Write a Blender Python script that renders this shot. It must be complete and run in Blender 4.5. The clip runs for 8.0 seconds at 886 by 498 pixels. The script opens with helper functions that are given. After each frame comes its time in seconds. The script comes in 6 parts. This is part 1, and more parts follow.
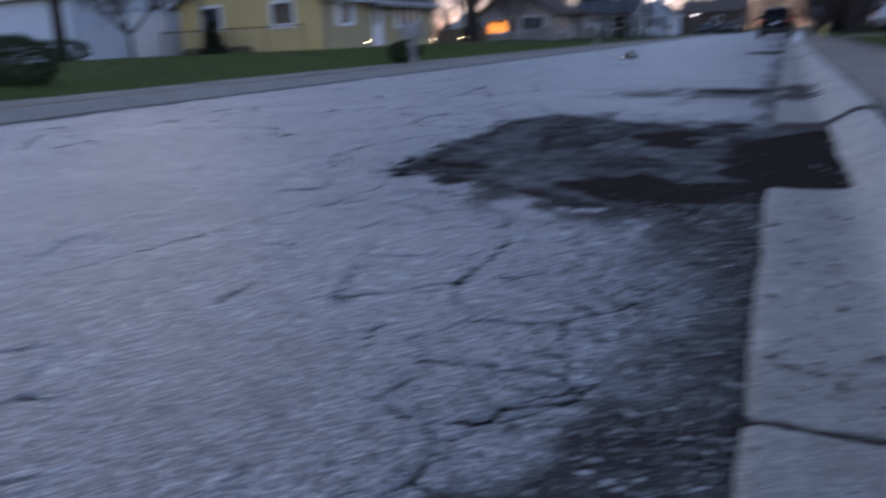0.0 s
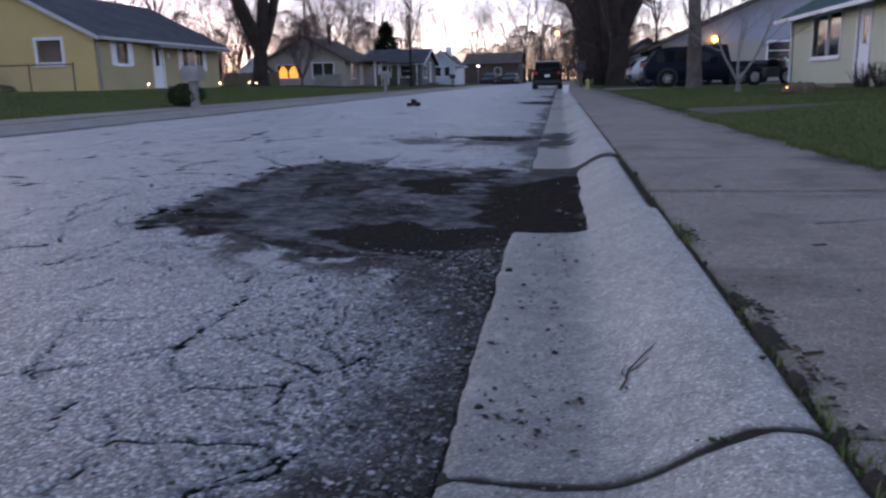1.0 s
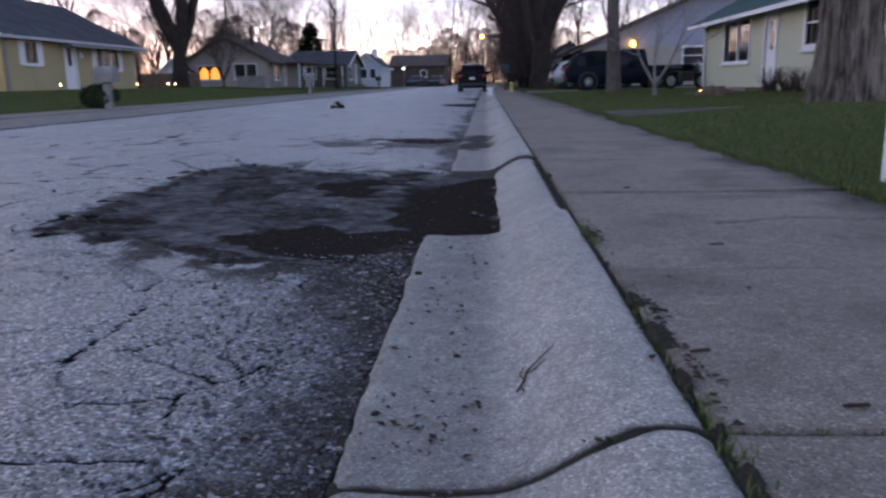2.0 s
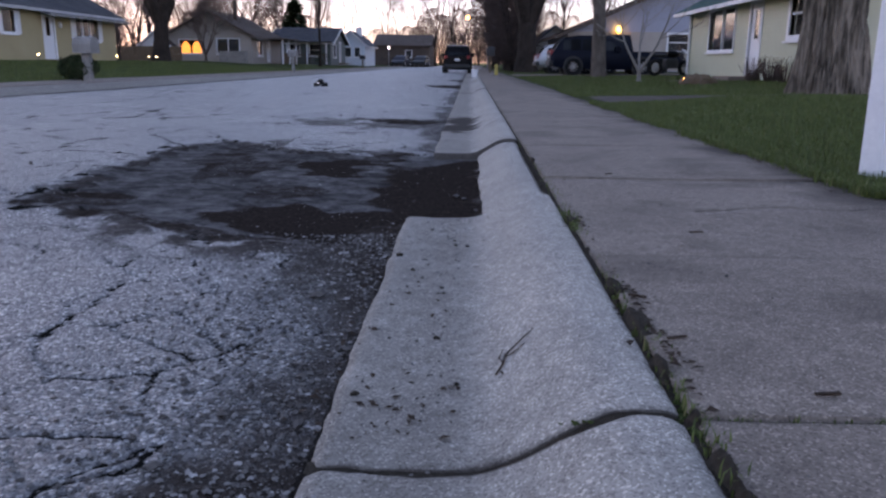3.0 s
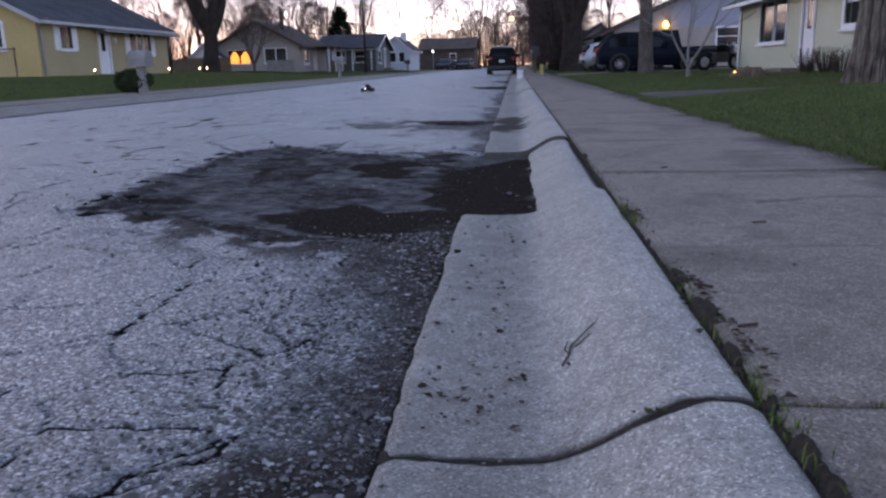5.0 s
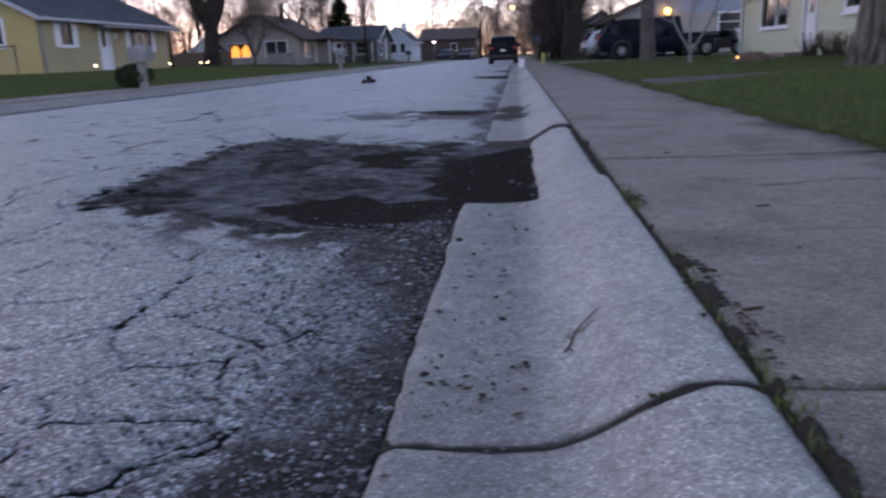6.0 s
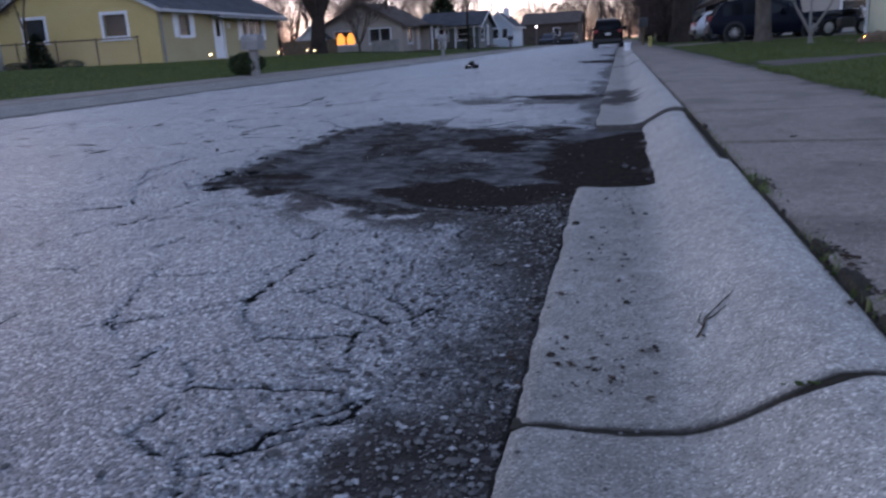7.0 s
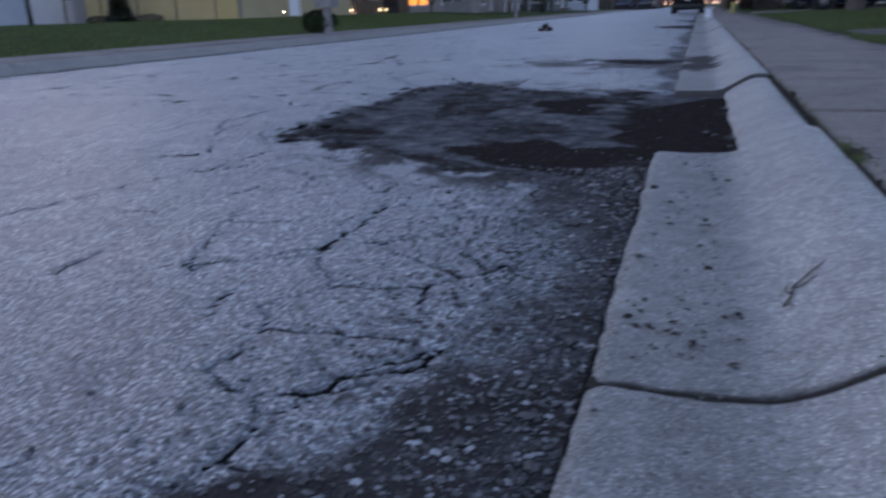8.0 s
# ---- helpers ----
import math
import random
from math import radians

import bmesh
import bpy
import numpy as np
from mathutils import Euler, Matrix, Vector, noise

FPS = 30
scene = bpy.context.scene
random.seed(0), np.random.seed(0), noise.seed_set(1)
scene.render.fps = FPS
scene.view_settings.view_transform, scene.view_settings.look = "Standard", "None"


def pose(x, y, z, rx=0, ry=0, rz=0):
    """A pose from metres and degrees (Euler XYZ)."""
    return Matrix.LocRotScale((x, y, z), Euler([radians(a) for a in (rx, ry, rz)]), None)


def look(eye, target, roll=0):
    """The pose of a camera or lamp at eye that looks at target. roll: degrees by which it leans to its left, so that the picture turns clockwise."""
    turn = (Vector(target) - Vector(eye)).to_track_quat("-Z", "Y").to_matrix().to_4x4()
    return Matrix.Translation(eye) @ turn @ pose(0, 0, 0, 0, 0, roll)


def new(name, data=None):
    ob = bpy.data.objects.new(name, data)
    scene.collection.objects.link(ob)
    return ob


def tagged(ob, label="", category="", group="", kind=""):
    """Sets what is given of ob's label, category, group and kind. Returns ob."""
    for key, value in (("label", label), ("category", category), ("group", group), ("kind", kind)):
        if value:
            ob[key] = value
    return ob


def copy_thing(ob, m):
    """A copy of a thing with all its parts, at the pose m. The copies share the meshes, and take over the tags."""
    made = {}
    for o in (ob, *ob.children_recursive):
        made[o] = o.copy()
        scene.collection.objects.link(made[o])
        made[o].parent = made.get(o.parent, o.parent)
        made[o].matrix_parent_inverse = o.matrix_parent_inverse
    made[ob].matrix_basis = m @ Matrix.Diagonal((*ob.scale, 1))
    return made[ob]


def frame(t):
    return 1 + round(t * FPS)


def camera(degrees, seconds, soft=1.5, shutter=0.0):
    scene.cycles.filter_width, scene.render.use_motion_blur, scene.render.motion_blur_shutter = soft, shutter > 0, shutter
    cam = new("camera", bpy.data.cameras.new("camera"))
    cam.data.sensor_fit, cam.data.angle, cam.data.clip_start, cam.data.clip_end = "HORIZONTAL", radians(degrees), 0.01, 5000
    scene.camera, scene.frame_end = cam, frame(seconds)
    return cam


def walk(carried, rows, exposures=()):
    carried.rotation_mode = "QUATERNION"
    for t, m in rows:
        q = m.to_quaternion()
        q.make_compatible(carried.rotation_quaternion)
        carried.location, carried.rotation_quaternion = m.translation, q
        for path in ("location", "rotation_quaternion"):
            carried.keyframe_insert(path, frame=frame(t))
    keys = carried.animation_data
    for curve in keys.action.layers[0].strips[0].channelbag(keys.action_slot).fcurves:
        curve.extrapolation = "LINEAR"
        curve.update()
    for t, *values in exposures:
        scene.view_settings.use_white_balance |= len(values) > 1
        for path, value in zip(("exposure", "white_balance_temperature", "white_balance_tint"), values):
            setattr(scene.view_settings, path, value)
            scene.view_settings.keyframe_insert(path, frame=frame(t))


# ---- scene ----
cam = camera(59.5, 8.0, soft=2.4, shutter=0.8)
PATH = [
    (0, (0.033, -1.37, 0.635), (-0.748, 0.398, 0.12), -2.7),
    (0.5, (0.137, -1.289, 0.631), (-0.28, 0.618, 0.199), -0.5),
    (1, (0.199, -1.248, 0.64), (-0.096, 0.684, 0.217), -1.3),
    (1.5, (0.238, -1.217, 0.644), (0.006, 0.724, 0.224), -1.3),
    (2, (0.265, -1.225, 0.64), (0.152, 0.726, 0.219), -1.0),
    (2.2, (0.264, -1.215, 0.643), (0.18, 0.736, 0.212), -0.6),
    (3.3, (0.261, -1.23, 0.64), (0.192, 0.712, 0.164), 0.8),
    (3.5, (0.254, -1.229, 0.637), (0.162, 0.711, 0.158), 0.4),
    (4, (0.231, -1.245, 0.637), (0.08, 0.693, 0.169), -0.1),
    (4.5, (0.219, -1.251, 0.634), (0.026, 0.686, 0.177), -0.8),
    (5.8, (0.252, -1.223, 0.609), (0.085, 0.712, 0.132), -2.3),
    (6, (0.236, -1.227, 0.612), (0.039, 0.704, 0.13), -2.3),
    (6.5, (0.198, -1.237, 0.61), (-0.124, 0.676, 0.125), -2.6),
    (7, (0.176, -1.239, 0.6), (-0.269, 0.644, 0.096), -3.1),
    (7.5, (0.179, -1.226, 0.592), (-0.305, 0.638, 0.051), -2.7),
    (8, (0.142, -1.23, 0.572), (-0.455, 0.587, -0.013), -1.9),
]
EXPOSURES = [(0.0, 1.75, 6900, 32), (0.5, 1.87, 7150, 33), (1.5, 1.9, 7750, 37), (2.2, 1.84, 7650, 37), (3.3, 2.03, 7750, 37), (4.5, 2.03, 7750, 37), (6.5, 1.95, 7500, 36), (8.0, 1.8, 6900, 32)]
walk(cam, [(t, look(eye, target, roll)) for t, eye, target, roll in PATH], EXPOSURES)

# ---- world, sun, exposure ----
SUN_UP, SUN_TURN = 7.0, -44.0
world = bpy.data.worlds.new("dusk_sky")
scene.world = world
world.use_nodes = True
wn = world.node_tree.nodes
sky = wn.new("ShaderNodeTexSky")
sky.sky_type = "NISHITA"
sky.sun_disc = False
sky.sun_elevation = radians(SUN_UP)
sky.sun_rotation = radians(SUN_TURN)
sky.air_density, sky.dust_density, sky.ozone_density = 1.0, 0.25, 3.2
wn["Background"].inputs["Strength"].default_value = 0.15
# thin high haze: the colours of the clear sky, paler, rosy along the horizon and cooler overhead
pale = wn.new("ShaderNodeHueSaturation")
pale.inputs["Saturation"].default_value = 0.78
cooler = wn.new("ShaderNodeMix")
cooler.data_type, cooler.blend_type = "RGBA", "MULTIPLY"
cooler.inputs["Factor"].default_value = 1.0
arch = wn.new("ShaderNodeMix")
arch.data_type = "RGBA"
arch.inputs["A"].default_value, arch.inputs["B"].default_value = (1.05, 0.90, 1.12, 1), (0.86, 0.99, 1.045, 1)
height = wn.new("ShaderNodeSeparateXYZ")
rise = wn.new("ShaderNodeMapRange")
rise.inputs["From Min"].default_value, rise.inputs["From Max"].default_value = 0.0, 0.34
direction = wn.new("ShaderNodeTexCoord")
world.node_tree.links.new(direction.outputs["Generated"], height.inputs["Vector"])
world.node_tree.links.new(height.outputs["Z"], rise.inputs["Value"])
world.node_tree.links.new(rise.outputs["Result"], arch.inputs["Factor"])
world.node_tree.links.new(arch.outputs["Result"], cooler.inputs["B"])
world.node_tree.links.new(sky.outputs["Color"], pale.inputs["Color"])
world.node_tree.links.new(pale.outputs["Color"], cooler.inputs["A"])
world.node_tree.links.new(cooler.outputs["Result"], wn["Background"].inputs["Color"])

sun = new("sun", bpy.data.lights.new("sun", "SUN"))
sun.data.energy, sun.data.angle, sun.data.color = 0.05, radians(12), (1.0, 0.82, 0.66)
sun.matrix_world = look((60 * math.sin(radians(SUN_TURN)), 60 * math.cos(radians(SUN_TURN)), 60 * math.tan(radians(SUN_UP))), (0, 0, 0))


# ---- materials ----
def nodes_of(name, rough=0.8, metal=0.0):
    m = bpy.data.materials.new(name)
    m.use_nodes = True
    n, l = m.node_tree.nodes, m.node_tree.links
    b = n["Principled BSDF"]
    b.inputs["Roughness"].default_value, b.inputs["Metallic"].default_value = rough, metal
    b.inputs["Specular IOR Level"].default_value = 0.12 if rough >= 0.8 else 0.1 if "car_paint" in name else 0.25 if "tinted" in name else 0.5
    co = n.new("ShaderNodeTexCoord")
    info = n.new("ShaderNodeObjectInfo")
    add = n.new("ShaderNodeVectorMath")
    add.operation = "MULTIPLY_ADD"
    l.new(info.outputs["Random"], add.inputs[0])
    add.inputs[1].default_value = (37.0, 19.0, 11.0)
    l.new(co.outputs["Object"], add.inputs[2])
    return m, n, l, b, add.outputs[0]


def noise_tex(n, l, vec, scale, detail=4.0, rough=0.6):
    t = n.new("ShaderNodeTexNoise")
    t.inputs["Scale"].default_value, t.inputs["Detail"].default_value, t.inputs["Roughness"].default_value = scale, detail, rough
    l.new(vec, t.inputs["Vector"])
    return t.outputs["Fac"]


def ramp(n, l, fac, *stops):
    r = n.new("ShaderNodeValToRGB")
    e = r.color_ramp.elements
    while len(e) < len(stops):
        e.new(0.5)
    for el, (p, c) in zip(e, stops):
        el.position, el.color = p, (*c, 1) if len(c) == 3 else c
    l.new(fac, r.inputs["Fac"])
    return r.outputs["Color"]


def mix(n, l, fac, a, b, mode="MIX"):
    m = n.new("ShaderNodeMix")
    m.data_type, m.blend_type = "RGBA", mode
    for sock, v in ((m.inputs["Factor"], fac), (m.inputs["A"], a), (m.inputs["B"], b)):
        if isinstance(v, (int, float)):
            sock.default_value = v
        elif isinstance(v, tuple):
            sock.default_value = (*v, 1)
        else:
            l.new(v, sock)
    return m.outputs["Result"]


def bumped(n, l, b, height, strength, distance):
    k = n.new("ShaderNodeBump")
    k.inputs["Strength"].default_value, k.inputs["Distance"].default_value = strength, distance
    l.new(height, k.inputs["Height"])
    l.new(k.outputs["Normal"], b.inputs["Normal"])


def surface(name, c1, c2, big=1.5, fine=40.0, rough=0.8, bump=0.4, depth=0.004, grain=0.35, metal=0.0):
    """Two colours in large patches, fine grain over them, and a fine relief."""
    m, n, l, b, vec = nodes_of(name, rough, metal)
    patches = ramp(n, l, noise_tex(n, l, vec, big, 5), (0.3, c1), (0.7, c2))
    g = noise_tex(n, l, vec, fine, 6, 0.7)
    speck = ramp(n, l, g, (0.3, (1 - grain,) * 3), (0.7, (1 + grain,) * 3))
    l.new(mix(n, l, 1.0, patches, speck, "MULTIPLY"), b.inputs["Base Color"])
    bumped(n, l, b, g, bump, depth)
    return m


def glow(name, colour, strength):
    m = bpy.data.materials.new(name)
    m.use_nodes = True
    b = m.node_tree.nodes["Principled BSDF"]
    b.inputs["Base Color"].default_value = (*colour, 1)
    b.inputs["Emission Color"].default_value = (*colour, 1)
    b.inputs["Emission Strength"].default_value = strength
    return m


def attribute(n, name):
    a = n.new("ShaderNodeAttribute")
    a.attribute_name = name
    return a.outputs["Fac"]


def speckled(n, l, vec, scale, *stops):
    """Little stones: one tone for each cell, with the cell's edge distance beside it."""
    v = n.new("ShaderNodeTexVoronoi")
    v.inputs["Scale"].default_value = scale
    l.new(vec, v.inputs["Vector"])
    sep = n.new("ShaderNodeSeparateColor")
    l.new(v.outputs["Color"], sep.inputs["Color"])
    return ramp(n, l, sep.outputs["Red"], *stops), v.outputs["Distance"]


def broken(n, l, value, grain, amount):
    """A soft mask made crisp and ragged by a grain."""
    k = n.new("ShaderNodeMath")
    k.operation = "MULTIPLY_ADD"
    l.new(grain, k.inputs[0])
    k.inputs[1].default_value = amount
    l.new(value, k.inputs[2])
    r = n.new("ShaderNodeMapRange")
    l.new(k.outputs[0], r.inputs["Value"])
    r.inputs["From Min"].default_value, r.inputs["From Max"].default_value = 0.5 * amount + 0.34, 0.5 * amount + 0.6
    return r.outputs["Result"]


def road_material():
    m, n, l, b, vec = nodes_of("worn_asphalt", 0.48)
    stones, dist = speckled(n, l, vec, 140, (0.0, (0.035, 0.035, 0.038)), (0.42, (0.12, 0.118, 0.12)), (0.8, (0.25, 0.245, 0.24)), (1.0, (0.54, 0.53, 0.51)))
    grit, dist2 = speckled(n, l, vec, 400, (0.0, (0.6,) * 3), (1.0, (1.35,) * 3))
    tone = ramp(n, l, noise_tex(n, l, vec, 0.9, 6, 0.65), (0.3, (0.72, 0.72, 0.73)), (0.7, (1.2, 1.19, 1.17)))
    worn = ramp(n, l, noise_tex(n, l, vec, 9, 4, 0.6), (0.3, (0.8,) * 3), (0.7, (1.15,) * 3))
    c = mix(n, l, 1.0, mix(n, l, 1.0, mix(n, l, 0.6, stones, grit, "MULTIPLY"), tone, "MULTIPLY"), worn, "MULTIPLY")
    patch_c = ramp(n, l, noise_tex(n, l, vec, 8, 9, 0.78), (0.34, (0.035, 0.033, 0.033)), (0.5, (0.1, 0.096, 0.095)), (0.68, (0.2, 0.193, 0.187)))
    patch_c = mix(n, l, 1.0, patch_c, ramp(n, l, noise_tex(n, l, vec, 1.7, 7, 0.7), (0.36, (0.6, 0.59, 0.58)), (0.62, (1.35, 1.33, 1.31))), "MULTIPLY")
    c = mix(n, l, attribute(n, "patch"), c, patch_c)
    dirt_c = ramp(n, l, noise_tex(n, l, vec, 60, 6, 0.75), (0.34, (0.017, 0.0124, 0.0106)), (0.6, (0.045, 0.035, 0.03)), (0.85, (0.13, 0.104, 0.089)))
    dirt_f = broken(n, l, attribute(n, "dirt"), noise_tex(n, l, vec, 85, 5, 0.75), 1.1)
    c = mix(n, l, dirt_f, c, dirt_c)
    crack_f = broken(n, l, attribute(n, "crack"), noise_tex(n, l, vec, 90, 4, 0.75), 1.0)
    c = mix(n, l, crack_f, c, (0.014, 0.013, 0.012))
    l.new(c, b.inputs["Base Color"])
    gloss = n.new("ShaderNodeMapRange")
    dull = n.new("ShaderNodeMath")
    dull.operation = "MAXIMUM"
    l.new(attribute(n, "dirt"), dull.inputs[0])
    l.new(attribute(n, "patch"), dull.inputs[1])
    duller = n.new("ShaderNodeMath")
    duller.operation = "MAXIMUM"
    l.new(dull.outputs[0], duller.inputs[0])
    l.new(crack_f, duller.inputs[1])
    l.new(duller.outputs[0], gloss.inputs["Value"])
    gloss.inputs["To Min"].default_value, gloss.inputs["To Max"].default_value = 0.85, 0.0
    l.new(gloss.outputs["Result"], b.inputs["Specular IOR Level"])
    matt = n.new("ShaderNodeMapRange")
    l.new(duller.outputs[0], matt.inputs["Value"])
    matt.inputs["To Min"].default_value, matt.inputs["To Max"].default_value = 0.48, 1.0
    l.new(matt.outputs["Result"], b.inputs["Roughness"])
    hi = n.new("ShaderNodeMath")
    hi.operation = "MULTIPLY_ADD"
    l.new(dist, hi.inputs[0])
    hi.inputs[1].default_value = -1.0
    l.new(noise_tex(n, l, vec, 45, 5, 0.7), hi.inputs[2])
    bumped(n, l, b, hi.outputs[0], 0.95, 0.006)
    return m


def concrete_material(name, tint, dark):
    m, n, l, b, vec = nodes_of(name, 0.85)
    fine, dist = speckled(n, l, vec, 260, (0.0, (0.4,) * 3), (0.3, (0.85,) * 3), (0.85, (1.12,) * 3), (1.0, (2.1,) * 3))
    base = ramp(n, l, noise_tex(n, l, vec, 2.2, 6, 0.65), (0.3, dark), (0.72, tint))
    c = mix(n, l, 0.75, base, fine, "MULTIPLY")
    stain = ramp(n, l, noise_tex(n, l, vec, 22, 8, 0.78), (0.36, (0.68, 0.67, 0.66)), (0.6, (1.08,) * 3))
    c = mix(n, l, 0.7, c, stain, "MULTIPLY")
    c = mix(n, l, attribute(n, "dirt"), c, (0.04, 0.031, 0.026))
    l.new(c, b.inputs["Base Color"])
    bumped(n, l, b, noise_tex(n, l, vec, 190, 5, 0.8), 0.4, 0.003)
    return m


def bark_material(name, dark, light, coarse=9.0, soft=0.5):
    m, n, l, b, vec = nodes_of(name, 0.95)
    mp = n.new("ShaderNodeMapping")
    mp.inputs["Scale"].default_value = (coarse, coarse, coarse * 0.14)
    l.new(vec, mp.inputs["Vector"])
    g = noise_tex(n, l, mp.outputs["Vector"], 1.6, 6, 0.7)
    c = mix(n, l, soft, ramp(n, l, g, (0.5 - 0.3 * soft, dark), (0.5 + 0.32 * soft, light)), ramp(n, l, noise_tex(n, l, vec, 2, 4), (0.3, dark), (0.7, light)))
    l.new(c, b.inputs["Base Color"])
    bumped(n, l, b, g, 1.0, 0.05)
    return m


def glass_material():
    m, n, l, b, vec = nodes_of("window_glass", 0.03)
    b.inputs["Base Color"].default_value = (0.92, 0.95, 0.96, 1)
    b.inputs["Transmission Weight"].default_value = 1.0
    b.inputs["IOR"].default_value = 1.25
    return m


def lawn_material():
    m, n, l, b, vec = nodes_of("lawn_turf", 0.95)
    c = ramp(n, l, noise_tex(n, l, vec, 0.35, 6, 0.65), (0.3, (0.042, 0.062, 0.013)), (0.7, (0.072, 0.098, 0.021)))
    f = ramp(n, l, noise_tex(n, l, vec, 28, 6, 0.75), (0.3, (0.45, 0.45, 0.4)), (0.75, (1.3, 1.3, 1.2)))
    l.new(mix(n, l, 1.0, c, f, "MULTIPLY"), b.inputs["Base Color"])
    bumped(n, l, b, noise_tex(n, l, vec, 50, 5, 0.8), 1.0, 0.05)
    return m


def blade_material():
    m, n, l, b, vec = nodes_of("grass_blade", 0.7)
    g = n.new("ShaderNodeNewGeometry")
    c = ramp(n, l, g.outputs["Random Per Island"], (0.0, (0.045, 0.07, 0.012)), (0.6, (0.078, 0.112, 0.018)), (0.93, (0.11, 0.14, 0.03)), (1.0, (0.2, 0.16, 0.07)))
    l.new(c, b.inputs["Base Color"])
    return m


def pebble_material():
    m, n, l, b, vec = nodes_of("loose_stones", 0.85)
    g = n.new("ShaderNodeNewGeometry")
    c = ramp(n, l, g.outputs["Random Per Island"], (0.0, (0.07, 0.06, 0.055)), (0.5, (0.13, 0.12, 0.112)), (0.85, (0.22, 0.21, 0.2)), (1.0, (0.42, 0.4, 0.385)))
    f = ramp(n, l, noise_tex(n, l, vec, 90, 5, 0.7), (0.3, (0.7,) * 3), (0.7, (1.2,) * 3))
    l.new(mix(n, l, 1.0, c, f, "MULTIPLY"), b.inputs["Base Color"])
    return m


ASPHALT = road_material()
KERB = concrete_material("kerb_concrete", (0.465, 0.425, 0.375), (0.35, 0.32, 0.285))
WALKWAY = concrete_material("pavement_concrete", (0.3, 0.242, 0.2), (0.218, 0.176, 0.147))
SOIL = surface("dark_soil", (0.03, 0.024, 0.018), (0.055, 0.045, 0.035), 6, 70, 0.95, 0.9, 0.01)
LAWN, BLADE, PEBBLE, GLASS = lawn_material(), blade_material(), pebble_material(), glass_material()
MOSS = surface("moss_and_weed", (0.03, 0.05, 0.014), (0.07, 0.085, 0.03), 12, 120, 0.95, 0.6, 0.004)
LITTER = surface("dead_leaf", (0.03, 0.02, 0.015), (0.075, 0.05, 0.036), 25, 140, 0.85)
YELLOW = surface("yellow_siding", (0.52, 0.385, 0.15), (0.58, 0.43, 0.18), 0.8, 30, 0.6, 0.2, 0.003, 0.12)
# same siding on the street side, its weaker light put into the colour
YELLOW_SHADED = surface("shaded_yellow_siding", (0.37, 0.3, 0.16), (0.42, 0.345, 0.19), 0.8, 30, 0.6, 0.2, 0.003, 0.12)
SAGE = surface("sage_siding", (0.46, 0.48, 0.34), (0.51, 0.53, 0.385), 0.8, 30, 0.6, 0.2, 0.003, 0.1)
TAUPE = surface("taupe_siding", (0.32, 0.28, 0.25), (0.37, 0.33, 0.29), 0.8, 30, 0.65, 0.2, 0.003, 0.12)
GREEN = surface("dark_green_siding", (0.07, 0.1, 0.1), (0.1, 0.13, 0.13), 0.8, 30, 0.6, 0.2, 0.003, 0.15)
PALE = surface("pale_blue_siding", (0.45, 0.52, 0.58), (0.52, 0.58, 0.63), 0.8, 30, 0.6, 0.2, 0.003, 0.1)
BLUE = surface("grey_blue_siding", (0.27, 0.285, 0.35), (0.31, 0.325, 0.39), 0.8, 30, 0.6, 0.2, 0.003, 0.1)
BROWN = surface("brown_brick_wall", (0.075, 0.06, 0.052), (0.11, 0.085, 0.072), 1.5, 20, 0.85, 0.4, 0.006, 0.3)
SHINGLE = surface("slate_grey_shingle", (0.06, 0.065, 0.075), (0.1, 0.105, 0.115), 1.2, 14, 0.9, 0.6, 0.01, 0.35)
SHINGLE_BROWN = surface("brown_shingle", (0.085, 0.065, 0.055), (0.135, 0.105, 0.09), 1.2, 14, 0.9, 0.6, 0.01, 0.35)
SHINGLE_TEAL = surface("teal_shingle", (0.04, 0.1, 0.1), (0.06, 0.13, 0.125), 1.2, 14, 0.9, 0.6, 0.01, 0.3)
WHITE = surface("white_paint", (0.72, 0.73, 0.75), (0.8, 0.8, 0.8), 2, 30, 0.5, 0.15, 0.002, 0.06)
TRIM = surface("dull_white_trim", (0.4, 0.4, 0.41), (0.5, 0.5, 0.5), 3, 30, 0.7, 0.2, 0.003, 0.12)
GREY_PAINT = surface("weathered_grey_wood", (0.2, 0.19, 0.18), (0.3, 0.285, 0.27), 3, 30, 0.85, 0.4, 0.004)
DARK = surface("dark_interior", (0.03, 0.03, 0.032), (0.05, 0.05, 0.052), 1, 10, 0.9)
WOOD_DARK = surface("dark_fence_wood", (0.13, 0.09, 0.06), (0.18, 0.13, 0.09), 3, 30, 0.9, 0.5, 0.005)
BARK = bark_material("grey_brown_bark", (0.05, 0.04, 0.032), (0.19, 0.155, 0.13))
# soft light shows little relief, so furrow shade is put into the colour
BARK_RIBBED = bark_material("furrowed_brown_bark", (0.03, 0.025, 0.02), (0.37, 0.3, 0.24), 5.5, 0.3)
BARK_DARK = bark_material("dark_bark", (0.018, 0.014, 0.012), (0.06, 0.047, 0.04))
BARK_PALE = bark_material("pale_bark", (0.2, 0.185, 0.17), (0.34, 0.315, 0.29))
TWIGS = surface("bare_twig", (0.07, 0.05, 0.045), (0.12, 0.086, 0.075), 3, 30, 0.95)
NEEDLE = surface("evergreen_needle", (0.012, 0.024, 0.014), (0.03, 0.05, 0.026), 3, 30, 0.9)
SHRUB = surface("clipped_shrub_leaf", (0.016, 0.026, 0.012), (0.04, 0.055, 0.024), 5, 40, 0.85)
BLACK = surface("black_car_paint", (0.005, 0.005, 0.006), (0.008, 0.008, 0.009), 2, 60, 0.3, 0.02, 0.001, 0.1)
